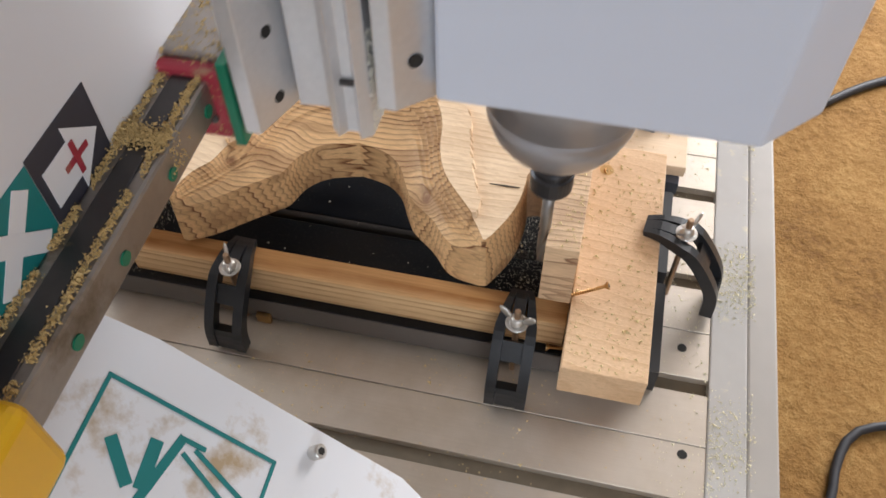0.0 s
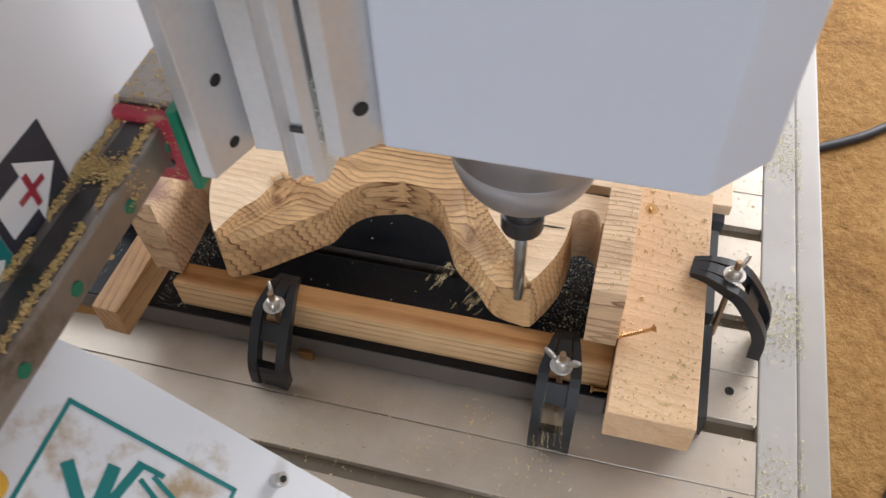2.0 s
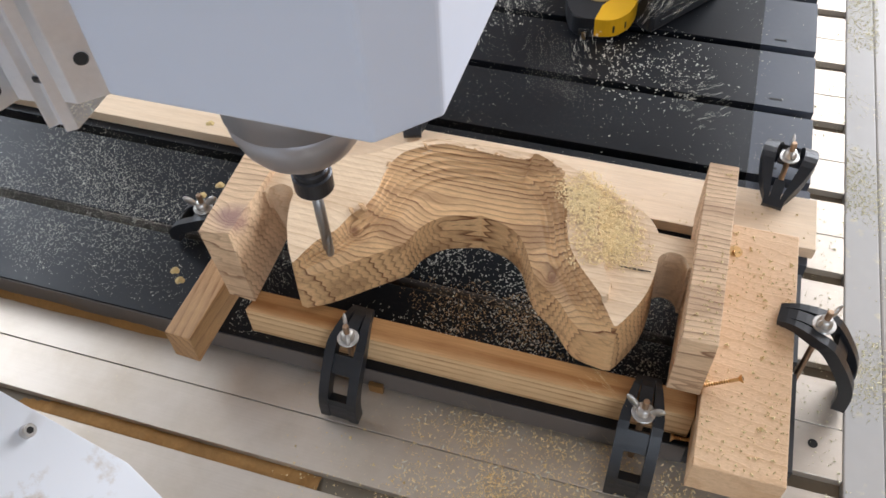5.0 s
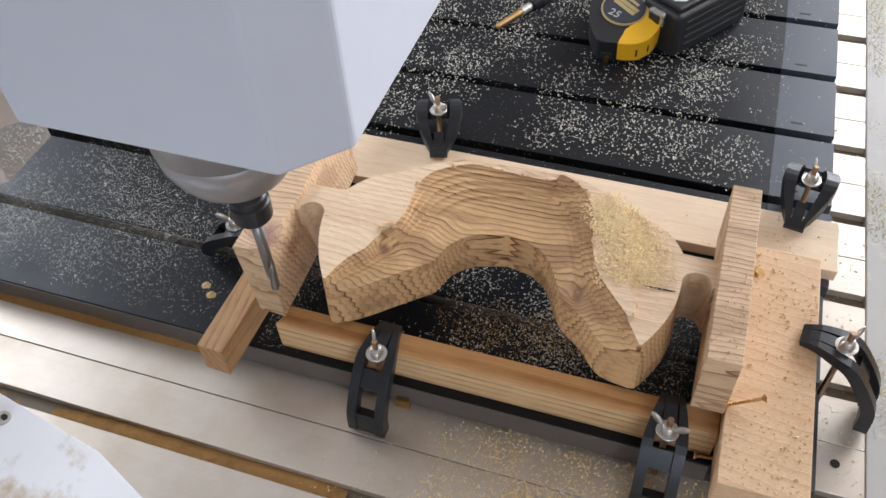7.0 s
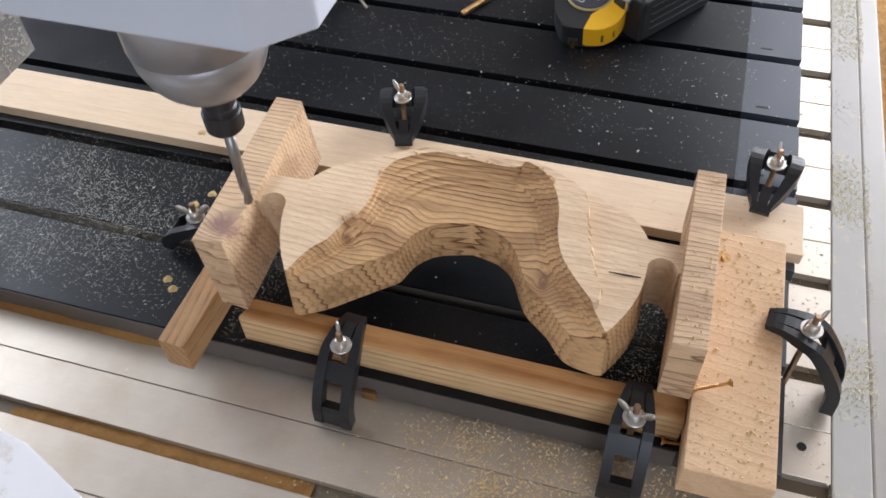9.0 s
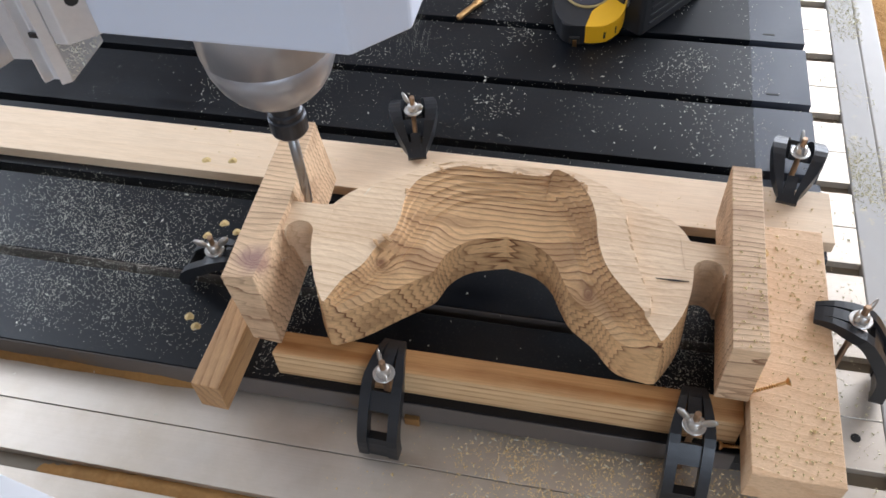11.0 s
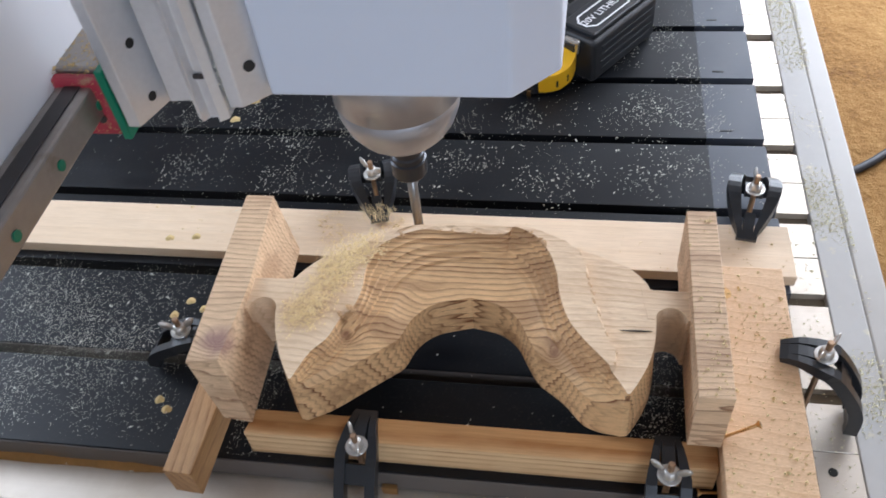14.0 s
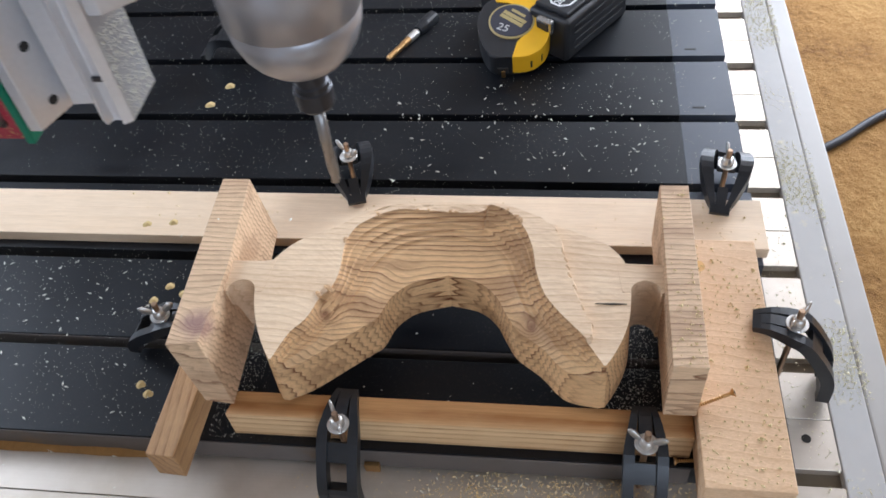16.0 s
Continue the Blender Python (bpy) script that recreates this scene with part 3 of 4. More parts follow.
    # the milled top: ragged, torn low at the back, one cutter pass higher on the right beside the rim
    steps = 40
    tv, tf = [], []
    for i in range(steps + 1):
        u = i / steps
        for j in range(N):
            p = rim[j] * (1 - u) + outer[j] * u
            far = u * math.dist(rim[j], outer[j])
            reach = 0.0
            if raised[j]:
                reach = 0.037 * max(0.0, math.sin(math.pi * (rim[j][1] - 0.119) / (0.312 - 0.119))) ** 0.55 + 0.003 * noise.noise(Vector((p[0] * 60, p[1] * 60, 2)))
            z = high_top if raised[j] and far <= reach else low_top
            if 0 < i < steps:
                z += 0.0003 * noise.noise(Vector((p[0] * 40, p[1] * 190, 1))) + 0.00022 * noise.noise(Vector((p[0] * 160, p[1] * 240, 4)))
                torn = noise.noise(Vector((p[0] * 70, p[1] * 120, 9)))
                if far < 0.012 and -0.10 < p[0] - CX < 0.05 and torn > 0.05:
                    z -= 0.0035 * torn
            if i == 0:
                z = zt[j]
            elif i == steps:
                z = low_top
            tv.append((p[0], p[1], z))
    for i in range(steps):
        for j in range(N - 1):
            tf.append((i * N + j, (i + 1) * N + j, (i + 1) * N + j + 1, i * N + j + 1))
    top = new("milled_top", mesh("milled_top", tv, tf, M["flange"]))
    top.parent = root
    tagged(top, "rough-milled top face with torn grain, top light in its pale colour")
    for j in range(2, N - 2):
        FLANGE.append([tuple(rim[j] * (1 - u) + outer[j] * u) + (zt[j] + 0.0006 if u < 0.35 else low_top + 0.0008,) for u in (0.12, 0.3, 0.45, 0.6, 0.8)] + [tuple(foot[j] * 0.5 + outer[j] * 0.5) + (0.125,)])
    # torn splinters along the rim
    rng = np.random.default_rng(4)
    bm = bmesh.new()
    bmesh.ops.create_icosphere(bm, subdivisions=1, radius=1.0, matrix=Matrix.Diagonal((1.7, 0.7, 0.45, 1)))
    for v in bm.verts:
        v.co += noise.noise_vector(v.co * 1.7) * 0.35
    sliver = bpy.data.meshes.new("splinter")
    bm.to_mesh(sliver)
    bm.free()
    sliver.materials.append(M["stock"])
    for j in rng.integers(44, N - 62, 13):
        p = rim[j] * 0.95 + outer[j] * 0.05
        ob = new("splinter", sliver)
        ob.parent, ob.scale = root, [rng.uniform(0.0014, 0.0038)] * 3
        ob.location = (p[0], p[1], zt[j] + 0.0003)
        ob.rotation_euler = [radians(rng.uniform(-20, 20)), radians(rng.uniform(-20, 20)), rng.uniform(0, 3.1)]
    # two knots torn out of the left rim, and a check in the right-hand top
    for dx, dy, size in ((-0.128, 0.178, 0.0062), (-0.139, 0.170, 0.0040)):
        ob = new("splinter", sliver)
        ob.parent, ob.scale, ob.location = root, (size, size, size), (CX + dx, dy, low_top + 0.0012)
        ob.rotation_euler = (0.2, 0.1, dx * 30)
    part("crack", prism([(CX + 0.166, 0.1695), (CX + 0.185, 0.1688), (CX + 0.1995, 0.1702), (CX + 0.185, 0.1706)], low_top - 0.002, low_top + 0.0011), M["hole"], root, "dark drying crack")
    # tabs with a round slot end
    for side, cx, cy, back in ((-1, 0.2305, 0.1715, 0.2155), (1, 0.2205, 0.1865, 0.2255)):
        arc = [(cx + 0.0166 * math.cos(a), cy + 0.0166 * math.sin(a)) for a in np.linspace(0, math.pi, 17)]
        out = [(cx + 0.024, back), (cx + 0.024, cy)] + arc + [(cx - 0.025, cy), (cx - 0.031, back + 0.004), (cx - 0.018, back + 0.0005)]
        out = [(CX + side * x, y) for x, y in out]
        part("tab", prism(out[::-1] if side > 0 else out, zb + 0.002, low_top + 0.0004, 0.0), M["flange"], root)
    # end blocks
    part("end_block", prism([(-0.036, 0.081), (-0.0015, 0.081), (-0.0015, 0.330), (-0.034, 0.330)], 0.1072, 0.200, 0.0008), M["block"], root, "sawn pine end block")
    top = [(-0.565, 0.088), (-0.530, 0.093), (-0.5275, 0.15), (-0.526, 0.20), (-0.5305, 0.26), (-0.5365, 0.341), (-0.572, 0.341)]
    foot_line = [(-0.548, 0.080), (-0.5125, 0.077), (-0.5150, 0.15), (-0.5165, 0.20), (-0.5190, 0.26), (-0.5240, 0.341), (-0.566, 0.341)]
    bm = bmesh.new()
    low, high = [bm.verts.new((x, y, 0.0898)) for x, y in foot_line], [bm.verts.new((x, y, 0.190)) for x, y in top]
    bm.faces.new(low[::-1])
    bm.faces.new(high)
    for k in range(len(low)):
        n = (k + 1) % len(low)
        bm.faces.new((low[k], low[n], high[n], high[k]))
    bmesh.ops.bevel(bm, geom=list(bm.edges), offset=0.0007, segments=1, affect="EDGES")
    part("end_block", bm, M["block"], root, "sawn pine end block with a slanted end and a purple knot")
    return root


workpiece()


def dust_heap(name, centre, rx, ry, h, z, seed, mat, label):
    bm = bmesh.new()
    n, m = 26, 8
    rings = []
    for i in range(m + 1):
        u = i / m
        row = []
        for k in range(n):
            a = 2 * math.pi * k / n
            w = 1 + 0.35 * noise.noise(Vector((math.cos(a) * 1.3, math.sin(a) * 1.3, seed)))
            x, y = centre[0] + u * w * rx * math.cos(a), centre[1] + u * w * ry * math.sin(a)
            zz = z + h * (1 - u) ** 1.2 * (0.8 + 0.5 * noise.noise(Vector((x * 90, y * 90, seed)))) - 0.0006 * u
            row.append(bm.verts.new((x, y, zz)))
        rings.append(row)
    for a, b in zip(rings, rings[1:]):
        for k in range(n):
            bm.faces.new((a[k], b[k], b[(k + 1) % n], a[(k + 1) % n]))
    return tagged(part(name, bm, M[mat], smooth=True), label, "sawdust", kind="stuff")


# ---- clamps, screws ----
def clamp(m, length, toe, seed_turn, label, arch=0.0, bare=False):
    """An arched black nylon hold-down: toe on the work, heel on the bed, stud with washer and wing nut."""
    root = thing("hold_down_clamp", label, "clamp", "hold-down clamps", m=m)
    line = [(-0.016, toe + 0.006), (0.002, toe + 0.0095), (0.026, toe + 0.004 + arch), (length * 0.52, toe - 0.003 + arch), (length * 0.80, toe * 0.68 + arch * 0.9), (length * 0.97, toe * 0.38 + 0.002 + arch * 0.4), (length, 0.007)]
    if arch:
        line = [(-0.020, toe + 0.005), (-0.004, toe + 0.012)] + [(0.043 - 0.041 * math.cos(a), 0.012 + 0.046 * math.sin(a)) for a in np.linspace(0.75, 3.14, 9)]
    line = [tuple(v) for v in curve(line, 20)]
    for y0, y1, name in ((-0.015, -0.0075, "side"), (0.0075, 0.015, "side")):
        bm = sweep(line, (y0, y1), 0.015, 0.5)
        for v in bm.verts:
            v.co.y *= 0.85 + (1.45 * max(0.0, math.sin(math.pi * min(1.0, max(0.0, (v.co.x + 0.012) / 0.112)))) if arch else 0.70 * min(1.0, max(0.0, (v.co.x + 0.015) / 0.05)))
        bmesh.ops.bevel(bm, geom=[e for e in bm.edges if len(e.link_faces) == 2 and e.calc_face_angle() > 0.9], offset=0.0018, segments=2, affect="EDGES")
        part(name, bm, M["nylon"], root)
    part("toe", sweep([tuple(v) for v in line[:6]], (-0.0068, 0.0068), 0.014, 0.5), M["nylon"], root)
    part("heel", sweep([tuple(v) for v in line[-5:]], (-0.0118, 0.0118), 0.012), M["nylon"], root)
    part("bridge", sweep([tuple(v) for v in line[8:12]], (-0.0115, 0.0115), 0.006), M["nylon"], root)
    if bare:
        return root
    bx, bz = 0.030, 0.068 if arch else toe + 0.0115
    part("washer", turned([(0.012, bz), (0.0125, bz + 0.0006), (0.0125, bz + 0.0018), (0.012, bz + 0.0024)], 24, Matrix.Translation((bx, 0, 0))), M["zinc"], root)
    part("stud", turned([(0.0036, -0.006), (0.0036, bz + 0.024), (0.0028, bz + 0.0255)], 14, Matrix.Translation((bx, 0, 0))), M["copper"], root, "coppered threaded stud")
    nut = turned([(0.008, bz + 0.0024), (0.0085, bz + 0.004), (0.0066, bz + 0.0115), (0.005, bz + 0.0125)], 16)
    for s in (-1, 1):
        wing = bmesh.new()
        bmesh.ops.create_uvsphere(wing, u_segments=12, v_segments=8, radius=1.0, matrix=Matrix.Translation((s * 0.0135, 0, bz + 0.0145)) @ pose(0, 0, 0, 0, -s * 48, 0) @ Matrix.Diagonal((0.0105, 0.0024, 0.0052, 1)))
        joined(nut, wing)
    ob = part("wing_nut", nut, M["zinc"], root, "zinc wing nut", smooth=True)
    ob.matrix_local = pose(bx, 0, 0, 0, 0, seed_turn)
    return root


clamp(pose(-0.3835, 0.084, 0, 0, 0, -92), 0.078, 0.086, 30, "black nylon hold-down clamp gripping the front strip")
clamp(pose(-0.0535, 0.080, 0, 0, 0, -90), 0.078, 0.086, 75, "dusty black nylon hold-down clamp near the strip end")
clamp(pose(0.086, 0.201, 0, 0, 0, -9), 0.082, 0.107, 60, "black nylon hold-down clamp gripping the side board")
clamp(pose(0.066, 0.432, SLATZ, 0, 0, 80), 0.085, 0.018, 10, "black nylon hold-down clamp on the rear board end", 0.024)
clamp(pose(-0.438, 0.440, SLATZ, 0, 0, 106), 0.085, 0.018, 40, "black nylon hold-down clamp on the rear board", 0.024)
clamp(pose(-0.605, 0.185, SLATZ, 0, 0, 176), 0.075, 0.050, 20, "black nylon hold-down clamp gripping the brown bar")
clamp(pose(-0.758, 0.790, SLATZ, 0, 0, -4), 0.085, 0.004, 20, "loose black nylon hold-down clamp without its stud", 0.022, True)


def wood_screw(m, length, label):
    root = thing("wood_screw", label, "screw", "wood screws", m=m)
    prof = [(0.0003, -0.012)]
    z = -0.010
    while z < length * 0.62:
        prof += [(0.0015, z), (0.0026, z + 0.0008), (0.0015, z + 0.0016)]
        z += 0.0026
    prof += [(0.0019, length * 0.64), (0.0019, length - 0.004)]
    part("shank", turned(prof, 12), M["screw"], root)
    part("head", turned([(0.0019, length - 0.004), (0.0048, length - 0.0004), (0.0048, length + 0.0004)], 18), M["screw"], root)
    part("recess", turned([(0.0021, length + 0.0002), (0.0019, length + 0.0009)], 6), M["hole"], root)


wood_screw(pose(0.006, 0.094, 0.111, 0, 66, 14), 0.034, "coppery wood screw sticking out at a slant")
wood_screw(pose(0.008, 0.283, 0.100, 0, 58, 8), 0.012, "coppery wood screw driven at a slant")
tagged(part("screw_pit", turned([(0.0075, 0.1068), (0.0085, 0.1073)], 14, Matrix.Translation((0.018, 0.286, 0))), M["screw"]), "torn screw pit in the pine board", "hole")


tagged(part("t_nut", box(-0.368, -0.350, 0.0465, 0.0528, 0.0003, 0.0150, 0.001), M["screw"]), "rusty slot nut lying against the front slat", "nut")
wood_screw(pose(-0.006, 0.0605, SLATZ + 0.0048, 0, 90, 185), 0.012, "short coppery wood screw lying below the strip")


# ---- loose things on the far slats ----
def tape_measure():
    root = thing("tape_measure", "yellow and black tape measure tilted on its belt clip", "tape measure", m=pose(-0.232, 0.808, SLATZ + 0.0182, 13, 0, 0) @ Matrix.Diagonal((0.96, 0.90, 0.86, 1)))
    out = [tuple(v) for v in curve([(-0.024, -0.080), (0.030, -0.075), (0.052, -0.056), (0.062, -0.020), (0.058, 0.028), (0.036, 0.062), (0.0, 0.074), (-0.036, 0.062), (-0.057, 0.032), (-0.060, 0.0), (-0.050, -0.045), (-0.034, -0.076)], 40)]
    part("case", prism(out, 0.0, 0.050, 0.004), M["black"], root, "black rubber case")
    shell = [tuple(v) for v in curve([(0.003, -0.0805), (0.031, -0.0772), (0.0545, -0.057), (0.0645, -0.020), (0.0605, 0.029), (0.037, 0.0645), (0.0, 0.0765), (-0.034, 0.0650)], 30)]
    inner = [tuple(v) for v in curve([(-0.030, 0.052), (0.0, 0.046), (0.024, 0.028), (0.030, 0.002), (0.024, -0.026), (0.010, -0.044)], 20)]
    part("shell", prism(shell + inner, 0.006, 0.0520, 0.002), M["yellow"], root, "yellow plastic shell")
    mid = Matrix.Translation((-0.001, 0.004, 0)) @ Matrix.Diagonal((0.90, 0.94, 1, 1))
    part("badge", turned([(0.0405, 0.048), (0.0405, 0.0535), (0.0385, 0.0545)], 40, mid), M["ink"], root, "round dark badge with gold print")
    part("badge_ring", turned([(0.0440, 0.047), (0.0440, 0.0522), (0.0425, 0.0532), (0.0408, 0.0532)], 40, mid), M["gold_print"], root)
    lines = bmesh.new()
    for v, w, h in ((0.022, 0.016, 0.0030), (0.010, 0.026, 0.0042), (0.000, 0.026, 0.0042)):
        box(-w, w, v - h, v + h, 0.0545, 0.0549, bm=lines)
    lines.transform(mid @ pose(0, 0, 0, 0, 0, -36))
    part("badge_lines", lines, M["gold_print"], root)
    part("grip", prism([(0.034, -0.0765), (0.053, -0.060), (0.060, -0.036), (0.056, -0.034), (0.046, -0.056), (0.030, -0.070)], 0.016, 0.034, 0.0006), M["black"], root, "black rubber thumb lock")
    part("mouth", box(-0.022, -0.004, -0.0835, -0.0785, 0.004, 0.022, 0.001), M["hole"], root, "dark tape mouth")
    part("hook", box(-0.016, -0.009, -0.0860, -0.0845, 0.0, 0.018, 0.0004), M["screw"], root, "steel end hook")
    part("belt_clip", box(-0.012, 0.012, 0.010, 0.062, -0.0325, 0.0005, 0.003), M["chrome"], root, "steel belt clip")
    font = bpy.data.curves.new("length_number", "FONT")
    font.body, font.size, font.align_x, font.align_y, font.extrude = "25", 0.024, "CENTER", "CENTER", 0.0002
    ob = new("length_number", font)
    ob.data.materials.append(M["ivory"])
    ob.parent = root
    ob.matrix_local = mid @ pose(-0.015, -0.019, 0.0549, 0, 0, -24)


tape_measure()


def battery_drill():
    root = thing("cordless_drill", "black cordless drill with a battery pack lying on the slats", "drill", m=pose(-0.132, 0.862, SLATZ, 0, 0, 54))
    part("battery", box(-0.080, 0.095, -0.046, 0.034, 0.0, 0.078, 0.007, segments=3), M["black"], root, "black battery pack")
    top = part("battery_rail", box(-0.070, 0.088, -0.038, 0.028, 0.0775, 0.086, 0.003), M["nylon"], root)
    # printed plate: a pale outline with cut corners round the writing
    ring = bmesh.new()
    wide, deep, cut = 0.056, 0.021, 0.012
    shape = [(-wide + cut, -deep), (wide - cut, -deep), (wide, -deep + cut), (wide, deep - cut), (wide - cut, deep), (-wide + cut, deep), (-wide, deep - cut), (-wide, -deep + cut)]
    loops = [[ring.verts.new((x * f - 0.004, y * g - 0.006, z)) for x, y in shape] for f, g, z in ((1, 1, 0.0858), (1, 1, 0.0872), (0.95, 0.87, 0.0872), (0.95, 0.87, 0.0858))]
    for a, b in zip(loops, loops[1:]):
        for k in range(8):
            ring.faces.new((a[k], a[(k + 1) % 8], b[(k + 1) % 8], b[k]))
    part("label_outline", ring, M["white_print"], top, "pale printed outline")
    part("latch", box(-0.092, -0.0805, -0.022, 0.010, 0.050, 0.076, 0.004), M["chrome"], root, "pale release latch")
    part("latch_button", box(-0.094, -0.0915, -0.016, 0.006, 0.050, 0.070, 0.001), M["nylon"], root)
    for z in (0.016, 0.030, 0.044, 0.058):
        part("rib", box(-0.060, 0.080, -0.0478, -0.0455, z, z + 0.005, 0.0008, segments=1), M["nylon"], root)
    part("handle", box(-0.02, 0.12, 0.036, 0.088, 0.002, 0.055, 0.014, segments=3), M["nylon"], root)
    part("body", turned([(0.030, 0.0), (0.034, 0.01), (0.034, 0.11), (0.028, 0.13)], 24, pose(-0.06, 0.125, 0.036, 90, 0, 90)), M["black"], root)
    part("chuck", turned([(0.022, 0.13), (0.022, 0.16), (0.012, 0.175)], 20, pose(-0.06, 0.125, 0.036, 90, 0, 90)), M["dark_steel"], root)
    font = bpy.data.curves.new("battery_print", "FONT")
    font.body, font.size, font.align_x, font.align_y, font.extrude = "20V LITHIUM", 0.0185, "CENTER", "CENTER", 0.0003
    ob = new("battery_print", font)
    ob.data.materials.append(M["white_print"])
    ob.parent = top
    ob.matrix_local = pose(-0.004, -0.006, 0.0866, 0, 0, 0)


battery_drill()


def eye_bolt():
    root = thing("driver_bit", "coppery driver bit holder lying on the slats", "driver bit", m=pose(-0.444, 0.776, SLATZ + 0.007, 0, 90, 62))
    part("shank", turned([(0.003, 0.0), (0.0055, 0.004), (0.0055, 0.045), (0.0065, 0.047), (0.0065, 0.062)], 12), M["screw"], root)
    part("sleeve", turned([(0.0075, 0.062), (0.0075, 0.085), (0.005, 0.09)], 12), M["zinc"], root)
    part("holder", turned([(0.009, 0.09), (0.012, 0.11), (0.012, 0.14)], 14), M["nylon"], root)


eye_bolt()
hexkey = tube([(-0.782, 0.892, 0.110), (-0.72, 0.842, 0.088), (-0.66, 0.795, 0.064), (-0.611, 0.758, 0.0440)], 0.0028, 6)
tagged(part("hex_key", hexkey, M["chrome"]), "bright steel hex key leaning on a clamp", "hex key")


def cables():
    a = [tuple(v) for v in curve([(0.40, 1.21, -0.61), (0.55, 1.30, -0.61), (0.72, 1.43, -0.61), (1.1, 1.62, -0.61), (1.9, 1.7, -0.61)], 40)]
    tagged(part("power_cable", tube(a, 0.011), M["cable"], smooth=True), "thick dark cable lying on the sawdust floor", "cable")
    b = [tuple(v) for v in curve([(0.36, -0.3, -0.61), (0.52, 0.22, -0.61), (0.545, 0.33, -0.61), (0.60, 0.405, -0.61), (0.75, 0.42, -0.61), (1.2, 0.3, -0.61)], 40)]
    tagged(part("hose", tube(b, 0.009), M["cable"], smooth=True), "dark hose curled on the sawdust floor", "hose")


cables()

# ---- strewn sawdust ----
flakes("slat_chips", scatter(900, -0.95, 0.11, 0.50, 1.25, SLATZ + 0.0006, 11, 0.1) + scatter(150, -1.0, -0.62, 0.06, 0.34, SLATZ, 12, 0.1) + scatter(500, -0.09, -0.04, 0.10, 0.25, SLATZ, 13, 0.0) + scatter(40, -0.45, -0.1, 0.10, 0.34, SLATZ, 19, 0.1),
       0.0010, M["pale_dust"], "pale wood chips strewn over the black slats")
flakes("slat_dust", scatter(5000, -1.0, 0.05, 0.46, 1.1, SLATZ + 0.0006, 31, 0.0) + scatter(2000, -1.2, -0.60, 0.06, 0.345, SLATZ, 32, 0.0) + scatter(1800, -0.555, -0.50, 0.06, 0.33, SLATZ, 33, -0.2) + scatter(1500, -0.08, -0.02, 0.10, 0.33, SLATZ, 34, -0.1),
       0.0006, M["pale_dust"], "fine pale dust on the black slats")
flakes("board_chips", scatter(430, 0.002, 0.087, 0.004, 0.325, 0.107, 14, 0.0) + scatter(90, -0.034, -0.003, 0.085, 0.325, 0.2002, 41, 0.0), 0.0017, M["dust"], "wood crumbs on the pine board and end block")
flakes("edging_chips", scatter(5600, 0.174, 0.225, -0.2, 1.2, 0.001, 15, 0.28) + scatter(900, 0.118, 0.172, -0.1, 1.2, 0.0, 20, 0.2), 0.0013, M["edge_dust"], "yellow chips gathered along the table edge")
flakes("bed_chips", scatter(420, -0.45, 0.16, -0.12, 0.05, 0.0, 16, 0.2), 0.0013, M["dust"], "fine chips on the aluminium bed")
flakes("rear_board_chips", scatter(160, -0.8, 0.12, 0.36, 0.44, 0.0585, 17, 0.1), 0.0016, M["dust"], "chips on the pale pine board")
for x, y in ((-0.735, 0.378), (-0.697, 0.382), (-0.675, 0.28), (-0.69, 0.255), (-0.652, 0.268), (-0.662, 0.125), (-0.648, 0.112), (-0.699, 0.691), (-0.719, 0.643)):
    z = 0.0585 if y > 0.35 else SLATZ
    dust_heap("sawdust_crumb", (x, y), 0.0088, 0.0075, 0.0034, z, x * 9, "crumb", "small cake of pressed sawdust")

# ---- the moving machine ----
gantry = thing("gantry", "white gantry side with a steel rail and printed labels", "gantry")
carriage = thing("cross_carriage", "steel cross carriage with bearing block and bare vertical rails", "carriage")
head = thing("milling_head", "milling spindle with end mill under a white cover", "milling head")


